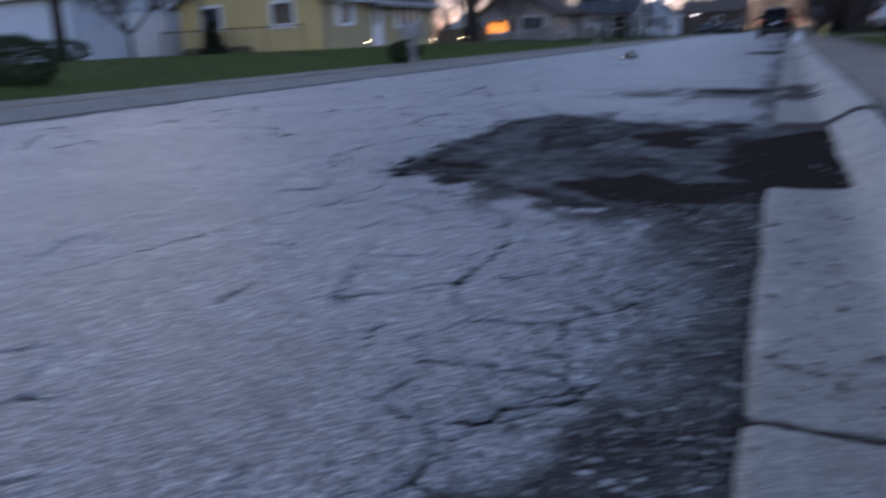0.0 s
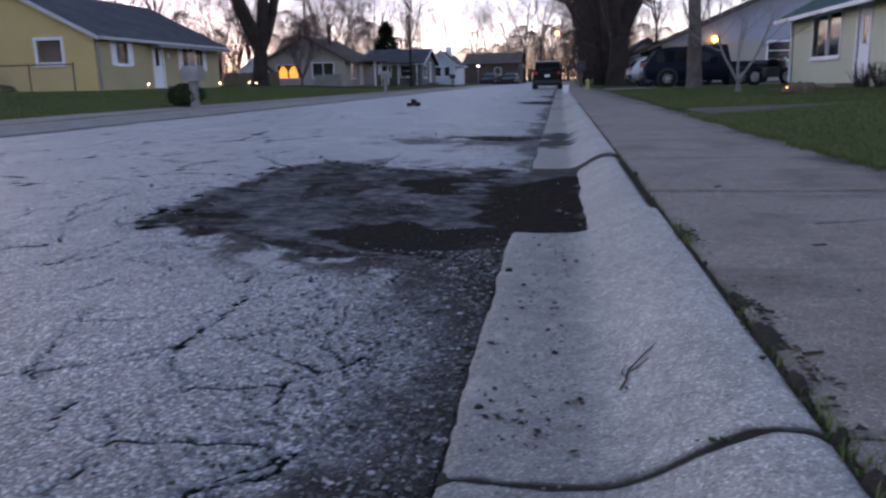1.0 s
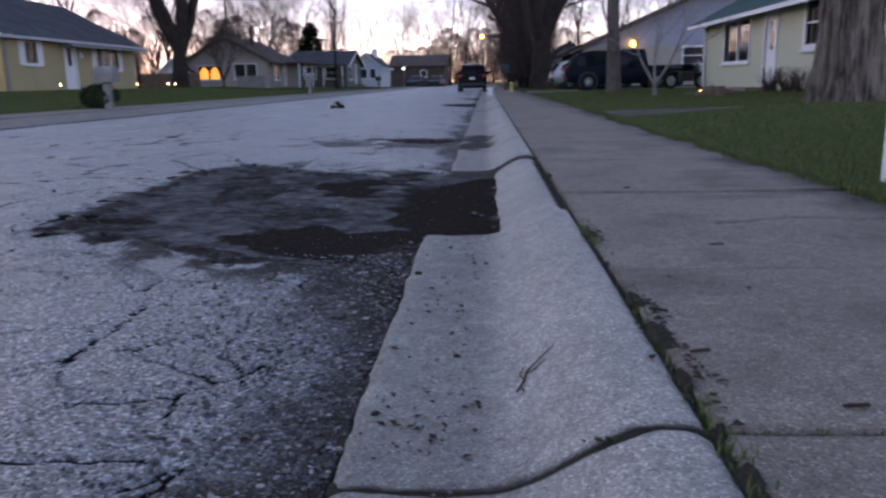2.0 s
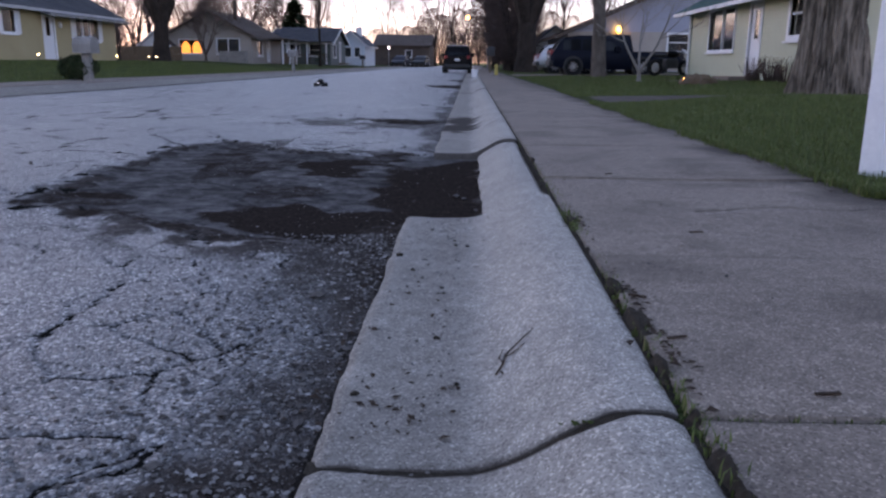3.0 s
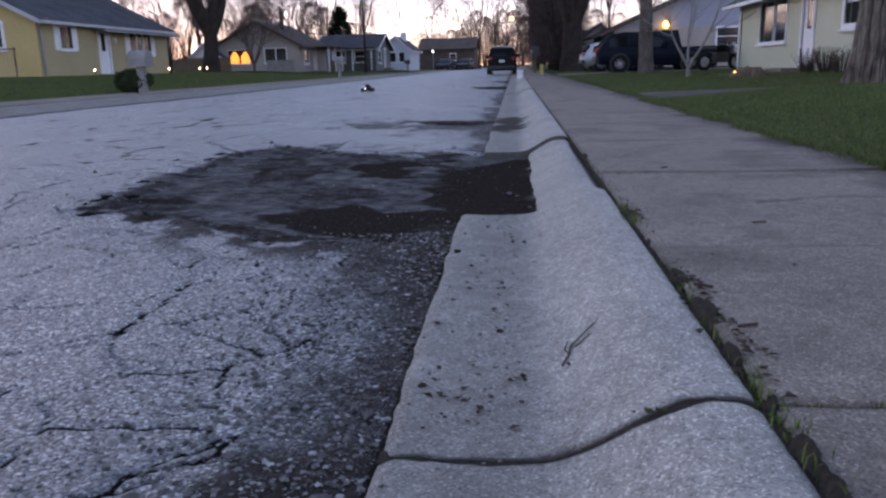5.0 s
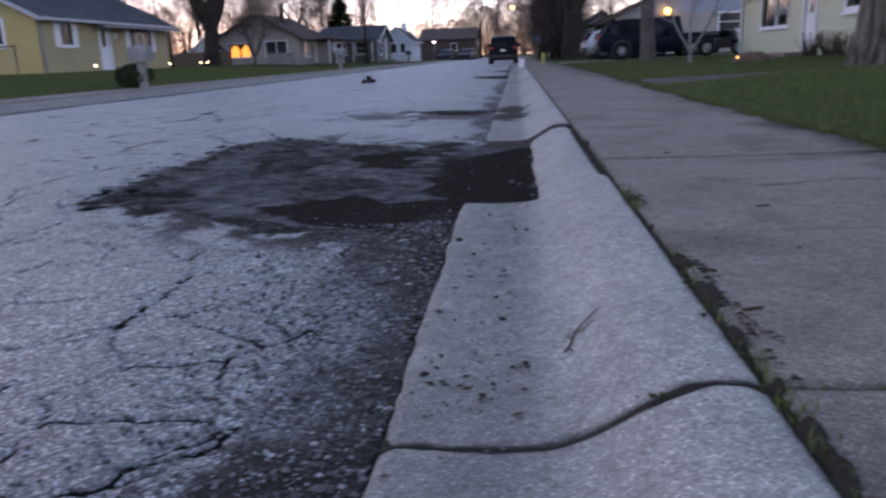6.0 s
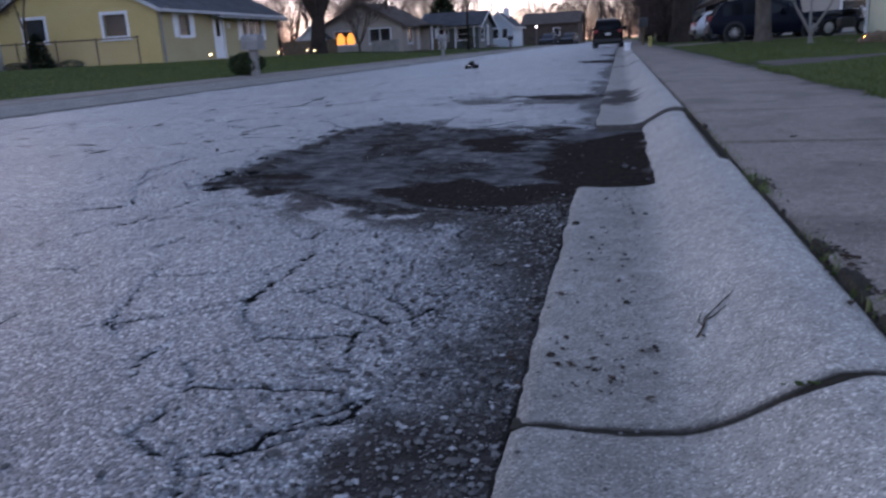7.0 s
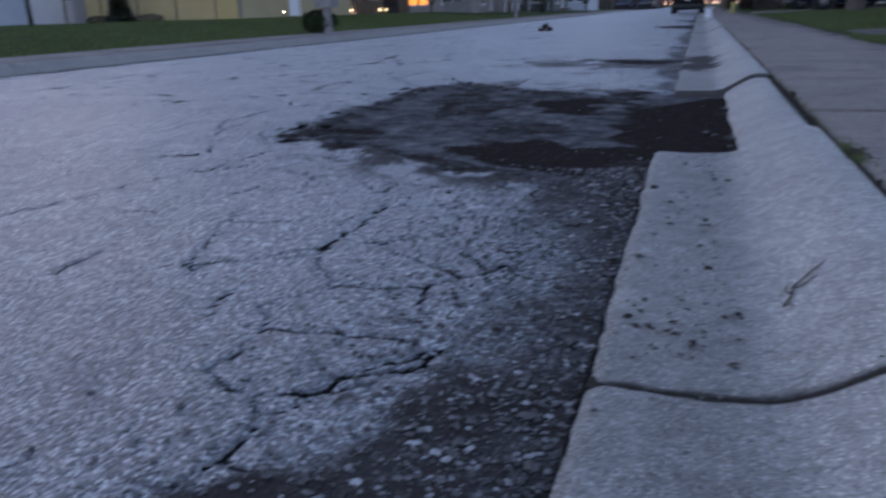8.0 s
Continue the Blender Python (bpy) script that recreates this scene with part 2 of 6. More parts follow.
NAVY = surface("navy_car_paint", (0.006, 0.008, 0.016), (0.008, 0.011, 0.022), 2, 60, 0.4, 0.02, 0.001, 0.1)
SILVER = surface("silver_car_paint", (0.4, 0.42, 0.44), (0.5, 0.51, 0.53), 2, 60, 0.3, 0.02, 0.001, 0.1, 0.4)
RUBBER = surface("tyre_rubber", (0.012, 0.012, 0.013), (0.025, 0.025, 0.025), 6, 60, 0.9)
ALLOY = surface("alloy_metal", (0.5, 0.5, 0.52), (0.62, 0.62, 0.63), 6, 60, 0.35, 0.1, 0.001, 0.1, 0.8)
TINT = surface("tinted_glass", (0.008, 0.01, 0.012), (0.012, 0.014, 0.016), 2, 10, 0.06, 0.0, 0.001, 0.05)
PLASTIC = surface("black_plastic", (0.015, 0.015, 0.016), (0.03, 0.03, 0.03), 8, 60, 0.6)
RED_LENS = glow("red_lamp_lens", (0.2, 0.014, 0.014), 0.03)
AMBER = glow("sodium_lamp_glow", (1.0, 0.36, 0.07), 5.0)
PORCH = glow("porch_lamp_glow", (1.0, 0.6, 0.1), 3.0)
# no lamp in the room: its light is put into the curtain as emission
CURTAIN_GLOW = glow("glowing_curtain", (1.0, 0.34, 0.06), 0.5)
GARDEN = glow("garden_lamp_glow", (1.0, 0.85, 0.45), 5.0)
HEAD = glow("white_lamp_glow", (0.95, 0.97, 1.0), 2.5)
PLATE = surface("plate_white", (0.6, 0.6, 0.6), (0.7, 0.7, 0.7), 3, 20, 0.5)
YELLOW_PLASTIC = surface("yellow_plastic", (0.4, 0.32, 0.08), (0.48, 0.38, 0.1), 3, 20, 0.5)


# ---- building helpers ----
def obj(name, verts, faces, material, parent=None, label="", smooth=False):
    me = bpy.data.meshes.new(name)
    me.from_pydata([tuple(v) for v in verts], [], [tuple(f) for f in faces])
    if smooth:
        me.shade_smooth()
    me.materials.append(material)
    ob = new(name, me)
    ob.parent = parent
    return tagged(ob, label)


def part(name, bm, material, parent=None, label="", smooth=False):
    bmesh.ops.recalc_face_normals(bm, faces=bm.faces)
    me = bpy.data.meshes.new(name)
    bm.to_mesh(me)
    bm.free()
    if smooth:
        me.shade_smooth()
    me.materials.append(material)
    ob = new(name, me)
    ob.parent = parent
    return tagged(ob, label)


def thing(name, at, label, category, group="", kind="", turn=0.0):
    e = new(name)
    e.empty_display_size = 0.2
    e.matrix_world = pose(*at, 0, 0, turn)
    return tagged(e, label, category, group, kind)


def box(bm, x0, x1, y0, y1, z0, z1, bevel=0.0):
    r = bmesh.ops.create_cube(bm, size=1.0)
    for v in r["verts"]:
        v.co = Vector(((x0 + x1) / 2 + v.co.x * (x1 - x0), (y0 + y1) / 2 + v.co.y * (y1 - y0), (z0 + z1) / 2 + v.co.z * (z1 - z0)))
    if bevel:
        edges = list({e for v in r["verts"] for e in v.link_edges})
        bmesh.ops.bevel(bm, geom=edges, offset=bevel, segments=2, profile=0.5, affect="EDGES")
    return r["verts"]


def boxes(*rows, bevel=0.0):
    bm = bmesh.new()
    for r in rows:
        box(bm, *r, bevel=bevel)
    return bm


def ball(bm, at, size, sub=2, jitter=0.0, rng=random):
    r = bmesh.ops.create_icosphere(bm, subdivisions=sub, radius=1.0)
    for v in r["verts"]:
        k = 1 + rng.uniform(-jitter, jitter)
        v.co = Vector((at[0] + v.co.x * size[0] * k, at[1] + v.co.y * size[1] * k, at[2] + v.co.z * size[2] * k))


def rod(bm, a, b, r0, r1=None, sides=10):
    a, b = Vector(a), Vector(b)
    d = b - a
    m = Matrix.Translation((a + b) / 2) @ d.to_track_quat("Z", "Y").to_matrix().to_4x4()
    bmesh.ops.create_cone(bm, cap_ends=True, segments=sides, radius1=r0, radius2=r0 if r1 is None else r1, depth=d.length, matrix=m)


TABLE = np.random.RandomState(7).rand(256, 256)


def vnoise(x, y, k=0):
    x, y = np.asarray(x, float) + 17.3 * k, np.asarray(y, float) - 9.1 * k
    ix, iy = np.floor(x).astype(int), np.floor(y).astype(int)
    fx, fy = x - ix, y - iy
    fx, fy = fx * fx * (3 - 2 * fx), fy * fy * (3 - 2 * fy)
    a, b = TABLE[ix % 256, iy % 256], TABLE[(ix + 1) % 256, iy % 256]
    c, d = TABLE[ix % 256, (iy + 1) % 256], TABLE[(ix + 1) % 256, (iy + 1) % 256]
    return (a * (1 - fx) + b * fx) * (1 - fy) + (c * (1 - fx) + d * fx) * fy


def fbm(x, y, octaves=4, k=0):
    s, amp, tot = 0.0, 1.0, 0.0
    for o in range(octaves):
        s = s + amp * vnoise(x * 2 ** o, y * 2 ** o, k + 3 * o)
        tot += amp
        amp *= 0.5
    return s / tot


def smooth01(a, b, v):
    t = np.clip((v - a) / (b - a), 0, 1)
    return t * t * (3 - 2 * t)


def cells(x, y, k=0):
    """Distance between the nearest and the second nearest of scattered seeds: small along the borders of broken plates."""
    ix, iy = np.floor(x).astype(int), np.floor(y).astype(int)
    f1, f2 = np.full(np.shape(x), 9.0), np.full(np.shape(x), 9.0)
    for dx in (-1, 0, 1):
        for dy in (-1, 0, 1):
            jx, jy = ix + dx, iy + dy
            px, py = jx + TABLE[(jx + k) % 256, jy % 256], jy + TABLE[jy % 256, (jx + 91 + k) % 256]
            d = np.hypot(px - x, py - y)
            f2 = np.minimum(f2, np.maximum(f1, d))
            f1 = np.minimum(f1, d)
    return f2 - f1


def grid_faces(nx, ny):
    i = np.arange((nx - 1) * (ny - 1))
    a = i // (nx - 1) * nx + i % (nx - 1)
    return np.stack([a, a + 1, a + nx + 1, a + nx], 1)


def sheet(name, x, y, z, material, parent=None, label="", attributes=()):
    """A height field over the rows and columns x, y; smooth, with named values on its points."""
    ny, nx = x.shape
    v = np.stack([x.ravel(), y.ravel(), z.ravel()], 1)
    ob = obj(name, v.tolist(), grid_faces(nx, ny).tolist(), material, parent, label, True)
    for key, values in attributes:
        ob.data.attributes.new(key, "FLOAT", "POINT").data.foreach_set("value", np.ascontiguousarray(values.ravel(), dtype=np.float32))
    return ob


def spaced(a, b, step, grow=1.0):
    out, s = [a], step
    while out[-1] + s < b:
        out.append(out[-1] + s)
        s *= grow
    return out + [b]


# ---- the road ----
def road_z(x, y):
    return -0.024 + 0.062 * np.clip(1 - ((x + 4.1) / 4.1) ** 2, 0, 1) ** 1.0


def line_distance(x, y, points):
    d = np.full(np.shape(x), 9.0)
    for (ax, ay), (bx, by) in zip(points, points[1:]):
        t = np.clip(((x - ax) * (bx - ax) + (y - ay) * (by - ay)) / max((bx - ax) ** 2 + (by - ay) ** 2, 1e-9), 0, 1)
        d = np.minimum(d, np.hypot(x - ax - t * (bx - ax), y - ay - t * (by - ay)))
    return d


# long cracks: width in metres, then the way that each runs
CRACKS = [
    (0.030, [(-1.7, 2.05), (-1.42, 2.0), (-1.26, 1.95), (-1.08, 1.84), (-0.92, 1.76), (-0.72, 1.64), (-0.5, 1.55), (-0.38, 1.4)]),
    (0.008, [(-0.77, -0.07), (-0.80, 0.05), (-0.81, 0.22)]),
    (0.010, [(-0.83, 0.38), (-0.75, 0.5), (-0.75, 0.65), (-0.77, 1.03), (-0.75, 1.17), (-0.66, 1.27), (-0.54, 1.08), (-0.42, 0.9)]),
    (0.008, [(-1.95, 0.2), (-1.8, 0.85), (-1.77, 1.05), (-1.66, 1.3), (-1.6, 1.8), (-1.3, 1.95)]),
    (0.007, [(-1.49, 1.44), (-1.24, 1.38), (-1.17, 1.67), (-1.0, 1.74)]),
    (0.012, [(-0.52, -0.27), (-0.41, -0.2), (-0.35, -0.1), (-0.23, 0.02)]),
    (0.014, [(-2.21, 2.24), (-2.37, 2.58), (-2.37, 2.72), (-2.38, 2.89), (-2.2, 3.4), (-2.0, 3.9)]),
    (0.010, [(-1.9, 1.2), (-1.65, 1.32), (-1.59, 1.39), (-1.55, 1.54), (-1.3, 1.7)]),
    (0.010, [(-0.55, 1.04), (-0.44, 0.88), (-0.35, 0.8), (-0.27, 0.62), (-0.3, 0.45), (-0.27, 0.3), (-0.25, 0.1), (-0.26, -0.03), (-0.29, -0.11), (-0.4, -0.16)]),
    (0.014, [(-3.95, 2.9), (-3.6, 3.5), (-3.6, 4.35), (-3.7, 5.2), (-3.5, 6.6), (-3.6, 9.5)]),
    (0.006, [(-1.42, 0.88), (-1.33, 1.06), (-1.25, 1.4), (-1.18, 1.55)]),
    (0.016, [(-1.7, 8.5), (-1.3, 9.1), (-1.25, 9.8), (-1.5, 10.6)]),
    (0.02, [(-5.2, 4.0), (-4.9, 7.5), (-5.1, 12.0), (-4.8, 20.0)]),
    (0.016, [(-8.0, 7.9), (-5.6, 7.6), (-3.8, 8.0), (-1.9, 7.7)]),
    (0.02, [(-8.0, 14.2), (-5.0, 14.6), (-2.0, 14.1), (-0.2, 14.4)]),
]


def within(x, y, points, rows):
    """How far inside a closed outline each place lies; below nought outside it."""
    out = np.full_like(x, -9.0)
    px, py = x[rows], y[rows]
    ring = points + points[:1]
    odd = np.zeros(px.shape, bool)
    for (ax, ay), (bx, by) in zip(ring, ring[1:]):
        odd ^= ((ay > py) != (by > py)) & (px < (bx - ax) * (py - ay) / (by - ay + 1e-12) + ax)
    d = line_distance(px, py, ring)
    out[rows] = np.where(odd, d, -d)
    return out


# outlines on the asphalt: the sunken patch, the soil spilt over it, a clot of soil, the gravelly strip along the gutter
PATCH = [(-1.75, 2.1), (-1.84, 3.1), (-1.9, 4.55), (-1.7, 5.0), (-1.42, 4.93), (-1.15, 4.65), (-0.86, 4.42), (-0.5, 4.4), (0.05, 4.55), (0.4, 4.5), (0.4, 2.0), (0.0, 1.9), (-0.2, 1.5), (-0.6, 1.58), (-0.92, 1.77), (-1.26, 1.96)]
SPILL = [(0.4, 4.4), (0.02, 4.15), (-0.2, 3.64), (-0.2, 2.93), (-0.25, 2.5), (-0.12, 2.38), (-0.38, 2.26), (-0.6, 2.46), (-0.7, 2.25), (-0.9, 2.08), (-0.79, 1.96), (-0.61, 1.8), (-0.44, 1.66), (-0.26, 1.6), (-0.12, 1.4), (-0.04, 1.1), (0.03, 1.1), (0.4, 1.9)]
CLOT = [(-0.85, 3.95), (-0.74, 4.25), (-0.3, 4.2), (-0.44, 3.65), (-0.51, 3.26), (-0.74, 3.33)]
SHORE = [(-0.53, 1.6), (-0.46, 0.97), (-0.35, 0.65), (-0.27, 0.27), (-0.24, 0.05), (-0.3, -0.07), (-0.38, -0.2), (-0.5, -0.6), (-0.45, -1.5), (-0.3, -4.0), (-0.2, -9.0), (0.3, -9.0), (0.3, 1.7)]
FRONT_EDGE = [(-1.66, 2.03), (-1.42, 2.0), (-1.26, 1.95), (-1.08, 1.84), (-0.92, 1.76), (-0.72, 1.64), (-0.5, 1.6)]


ROAD_GRID = {}


def build_road():
    xs = np.array(sorted(set(np.round([-8.2, -8.0] + spaced(-7.9, -2.6, 0.07) + spaced(-2.6, 0.4, 0.012), 4))))
    ys = np.array(spaced(-40.0, -8.0, 0.5)[:-1] + spaced(-8.0, -0.9, 0.06)[:-1] + spaced(-0.9, 2.5, 0.012)[:-1] + spaced(2.5, 14.0, 0.013, 1.02)[:-1] + spaced(14.0, 170.0, 0.25, 1.05))
    x, y = np.meshgrid(xs, ys)
    wx, wy = x + 0.10 * (fbm(x * 5, y * 5, 4, 1) - 0.5), y + 0.10 * (fbm(x * 5, y * 5, 4, 2) - 0.5)
    n1, n2, n3 = fbm(x * 2.2, y * 2.2, 5, 3), fbm(x * 7, y * 7, 5, 5), fbm(x * 30, y * 30, 3, 6)
    z = road_z(x, y) + 0.022 * (fbm(x * 0.9, y * 0.9, 3, 4) - 0.5) * smooth01(0.4, -0.6, x) + 0.008 * (n2 - 0.5) + 0.0045 * (n3 - 0.5)
    # the sunken patch beside the broken gutter
    near_rows = y < 21
    inside = within(wx, wy, PATCH, near_rows)
    patch = smooth01(-0.05, 0.07, inside + 0.35 * (n2 - 0.5))
    z = z - 0.018 * smooth01(-0.02, 0.14, inside)
    rim = smooth01(0.2, 0.05, np.abs(inside)) * smooth01(-0.2, -0.6, x)
    z = z + 0.03 * rim * (fbm(x * 14, y * 14, 4, 17) - 0.5)
    # soil washed into it: the main spill, a clot further back, and grime along the broken rim
    soil = smooth01(-0.1, 0.1, within(wx, wy, SPILL, near_rows) + 0.16 * (n2 - 0.5) + 0.14 * (n1 - 0.5))
    clot = 0.75 * smooth01(-0.1, 0.08, within(wx, wy, CLOT, near_rows) + 0.45 * (n2 - 0.5))
    grime = 0.75 * smooth01(0.13, 0.0, np.abs(inside - 0.05) + 0.32 * (n2 - 0.42)) * smooth01(-0.35, -0.75, x)
    front = np.full_like(x, 9.0)
    front[near_rows] = line_distance(wx[near_rows], wy[near_rows], FRONT_EDGE)
    front = smooth01(0.11, 0.015, front + 0.34 * (n2 - 0.45))
    streak = 0.7 * smooth01(1.0, 0.4, np.hypot((wx + 1.55) / 0.26, (wy - 2.42) / 0.13) + 1.2 * (n2 - 0.5))
    inner = 0.5 * patch * smooth01(0.53, 0.66, fbm(x * 2.6, y * 1.9, 5, 23))
    # the crumbled zone before the patch
    crumble = 0.62 * smooth01(-0.65, -0.05, inside) * smooth01(0.1, 0.0, inside) * smooth01(-2.1, -0.9, x) * smooth01(0.46, 0.62, n2 + 0.12 * smooth01(-1.2, -0.3, x))
    # gravelly soil along the gutter
    shore = within(wx + 0.3 * (n1 - 0.5) + 0.2 * (n2 - 0.5), wy, SHORE, near_rows)
    grit = smooth01(-0.1, 0.16, shore) * (0.40 + 0.22 * smooth01(-0.22, -0.03, x) + 0.3 * smooth01(0.75, 1.35, y))
    near = 0.70 * smooth01(-0.06, 0.12, shore) * smooth01(0.06, -0.12, wy + 0.3 * (n1 - 0.5))
    hole2 = smooth01(1.0, 0.5, np.hypot((wx + 0.35) / 0.85, (wy - 7.75) / 0.5) + 1.3 * (n1 - 0.5) + 0.5 * (n2 - 0.5))
    thin2 = 0.55 * smooth01(1.0, 0.4, np.hypot((wx + 0.6) / 1.3, (wy - 7.2) / 1.1) + 2.0 * (n1 - 0.5) + 1.2 * (n2 - 0.5))
    hole3 = smooth01(1.0, 0.7, np.hypot((wx + 0.4) / 0.7, (wy - 21.2) / 1.6) + 0.7 * (n1 - 0.5))
    hole4 = smooth01(1.0, 0.7, np.hypot((wx + 0.2) / 0.6, (wy - 29.0) / 1.2) + 0.7 * (n1 - 0.5))
    edge = smooth01(-0.3, -0.05, wx + 0.5 * (n1 - 0.5)) * smooth01(4.4, 5.0, y) * 0.55
    far = smooth01(-7.2, -7.75, wx + 0.6 * (n1 - 0.5)) * 0.6
    dirt = np.clip(np.maximum.reduce([soil, clot, grime, front, streak, inner, crumble, grit, near, hole2, thin2, hole3, hole4, edge, far]), 0, 1)
    dirt = np.clip(dirt * (0.72 + 0.5 * n3) + 0.12 * smooth01(0.55, 0.7, n2), 0, 1)
    dirt = dirt * smooth01(0.05, 0.45, dirt)
    z = z - 0.012 * np.maximum.reduce([hole2, hole3, hole4]) + 0.010 * soil * n1
    # cracks: named long ones, and plates broken up near the gutter
    jx, jy = x + 0.07 * (fbm(x * 9, y * 9, 4, 8) - 0.5) + 0.03 * (fbm(x * 30, y * 30, 2, 28) - 0.5), y + 0.07 * (fbm(x * 9, y * 9, 4, 9) - 0.5) + 0.03 * (fbm(x * 30, y * 30, 2, 29) - 0.5)
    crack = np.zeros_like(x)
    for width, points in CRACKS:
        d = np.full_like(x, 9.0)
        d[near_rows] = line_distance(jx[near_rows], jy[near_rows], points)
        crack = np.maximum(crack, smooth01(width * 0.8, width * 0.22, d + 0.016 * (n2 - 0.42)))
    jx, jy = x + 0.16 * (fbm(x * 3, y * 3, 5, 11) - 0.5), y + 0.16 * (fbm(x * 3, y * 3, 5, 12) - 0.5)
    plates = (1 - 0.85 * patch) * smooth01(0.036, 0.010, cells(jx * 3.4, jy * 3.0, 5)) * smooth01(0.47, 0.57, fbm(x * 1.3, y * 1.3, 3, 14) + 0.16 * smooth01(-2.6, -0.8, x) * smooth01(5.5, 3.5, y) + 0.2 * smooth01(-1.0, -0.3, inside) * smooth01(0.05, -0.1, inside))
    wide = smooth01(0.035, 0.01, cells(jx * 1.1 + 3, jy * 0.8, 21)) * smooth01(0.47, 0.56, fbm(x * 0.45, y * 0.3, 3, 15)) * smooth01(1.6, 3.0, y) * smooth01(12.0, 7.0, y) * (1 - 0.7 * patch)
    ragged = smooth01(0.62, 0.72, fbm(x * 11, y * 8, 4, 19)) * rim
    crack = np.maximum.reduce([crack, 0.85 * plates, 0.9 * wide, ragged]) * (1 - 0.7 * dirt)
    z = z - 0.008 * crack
    # under the gutter slabs
    slab = (smooth01(-0.005, 0.02, x)) * (1 - smooth01(2.0, 2.03, y) * smooth01(4.47, 4.44, y))
    z = z - 0.06 * slab
    z = np.where((x > 0.3) & (slab < 0.5), z + 0.02 * smooth01(0.3, 0.38, x), z)
    ROAD_GRID.update(x=xs, y=ys, z=z)
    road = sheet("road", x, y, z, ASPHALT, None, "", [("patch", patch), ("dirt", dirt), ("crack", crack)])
    tagged(road, "cracked grey asphalt street with a sunken muddy patch", "road", "", "structure")


build_road()


# ---- kerb and gutter ----
def kerb_z(x):
    return 0.004 - 0.006 * np.sin(np.clip(x / 0.3, 0, 1) * math.pi) + 0.108 * smooth01(0.27, 0.53, x) - 0.012 * smooth01(0.575, 0.612, x)


def kerb_slab(parent, y0, y1, x0=0.0, drop=0.0, step=0.014, mirror=None, seed=1, dirt_rows=()):
    xs = np.array([x0, x0 + 0.004] + spaced(x0 + 0.012, 0.604, max(step, 0.014)) + [0.61])
    ny = max(int((y1 - y0) / step), 2)
    ys = np.array([y0, y0 + 0.004] + list(np.linspace(y0 + 0.014, y1 - 0.014, ny)) + [y1 - 0.004, y1])
    x, y = np.meshgrid(xs, ys)
    z = kerb_z(x) - drop + 0.0016 * (fbm(x * 1.5, y * 1.5, 1, seed) - 0.5) + (0.0011 if step < 0.014 else 0.0006) * (fbm(x * 40, y * 40, 2, seed + 2) - 0.5)
    ends = np.minimum(y - y0, y1 - y)
    z = z - 0.004 * smooth01(0.012, 0.0, ends) * (0.6 + fbm(x * 20, y * 0 + seed, 2, 4)) - 0.012 * smooth01(0.02, 0.0, x - x0) - 0.006 * smooth01(0.6, 0.61, x)
    ragged = smooth01(0.07, 0.0, x - x0) * (0.034 * (fbm(y * 2.5, y * 0, 5, seed + 5) - 0.5) + 0.010 * (fbm(y * 21, y * 0, 4, seed + 6) - 0.5))
    xw = x + ragged
    yw = y + np.where(y - y0 < 0.02, 0.022 * (fbm(x * 14, x * 0 + seed, 4, 7) - 0.5), 0) + np.where(y1 - y < 0.02, 0.022 * (fbm(x * 14, x * 0 + seed, 4, 8) - 0.5), 0)
    dirt = smooth01(0.40, 0.26, x) * 0.38 * smooth01(0.56, 0.8, fbm(x * 48, y * 48, 4, seed + 9) + 0.16 * smooth01(0.16, 0.0, np.abs(x - 0.17)) + 0.14 * smooth01(0.05, 0.0, y - y0) * smooth01(0.5, 0.2, x))
    dirt = np.maximum(dirt, smooth01(0.34, 0.22, x + 0.05 * (fbm(x * 6, y * 6, 4, 3) - 0.5)) * (0.3 + 0.34 * (fbm(x * 12, y * 12, 4, 6) - 0.4)))
    for c, r, w in dirt_rows:
        dirt = np.maximum(dirt, smooth01(1.0, 0.5, np.hypot((x - c[0]) / r[0], (y - c[1]) / r[1]) + w * (fbm(x * 7, y * 7, 4, seed + 3) - 0.5)))
    dirt = np.maximum(dirt, 0.85 * smooth01(0.008, 0.001, ends + 0.01 * (fbm(x * 30, y * 30, 3, 5) - 0.5)))
    # skirts close the slab at its four sides
    x2 = np.pad(xw, 1, mode="edge")
    y2 = np.pad(yw, 1, mode="edge")
    z2 = np.pad(z, 1, mode="edge")
    z2[0], z2[-1], z2[:, 0], z2[:, -1] = -0.2, -0.2, -0.2, -0.2
    d2 = np.pad(dirt, 1, mode="edge")
    d2[0] = d2[-1] = 1.0
    if mirror is not None:
        d2 = np.maximum(d2, 0.38)
        x2, y2, z2, d2 = mirror - x2[:, ::-1], y2[:, ::-1], z2[:, ::-1], d2[:, ::-1]
    return sheet("kerb_slab", x2, y2, z2, KERB, parent, "", [("dirt", d2)])


kerb = thing("kerb", (0, 0, 0), "grey concrete roll kerb with gutter, cracked and broken", "kerb", "", "structure")
kerb_slab(kerb, -3.0, -0.0935, 0.0, 0.004, 0.016, None, 3)
kerb_slab(kerb, -0.0815, 2.035, 0.0, 0.0, 0.0125, None, 1, [((0.1, 0.02), (0.05, 0.03), 3.2)])
kerb_slab(kerb, 2.05, 4.40, 0.325, 0.022, 0.018, None, 5)
kerb_slab(kerb, 4.43, 7.0, 0.0, -0.004, 0.024, None, 7, [((0.15, 6.7), (0.3, 0.7), 1.2)])
kerb_slab(kerb, 7.015, 10.0, 0.0, 0.0, 0.03, None, 9, [((0.15, 7.6), (0.26, 0.9), 1.2)])
for i in range(16):
    kerb_slab(kerb, 10.015 + 3 * i, 13.0 + 3 * i, 0.0, 0.006 * math.sin(i * 2.1), 0.1, None, 11 + i)
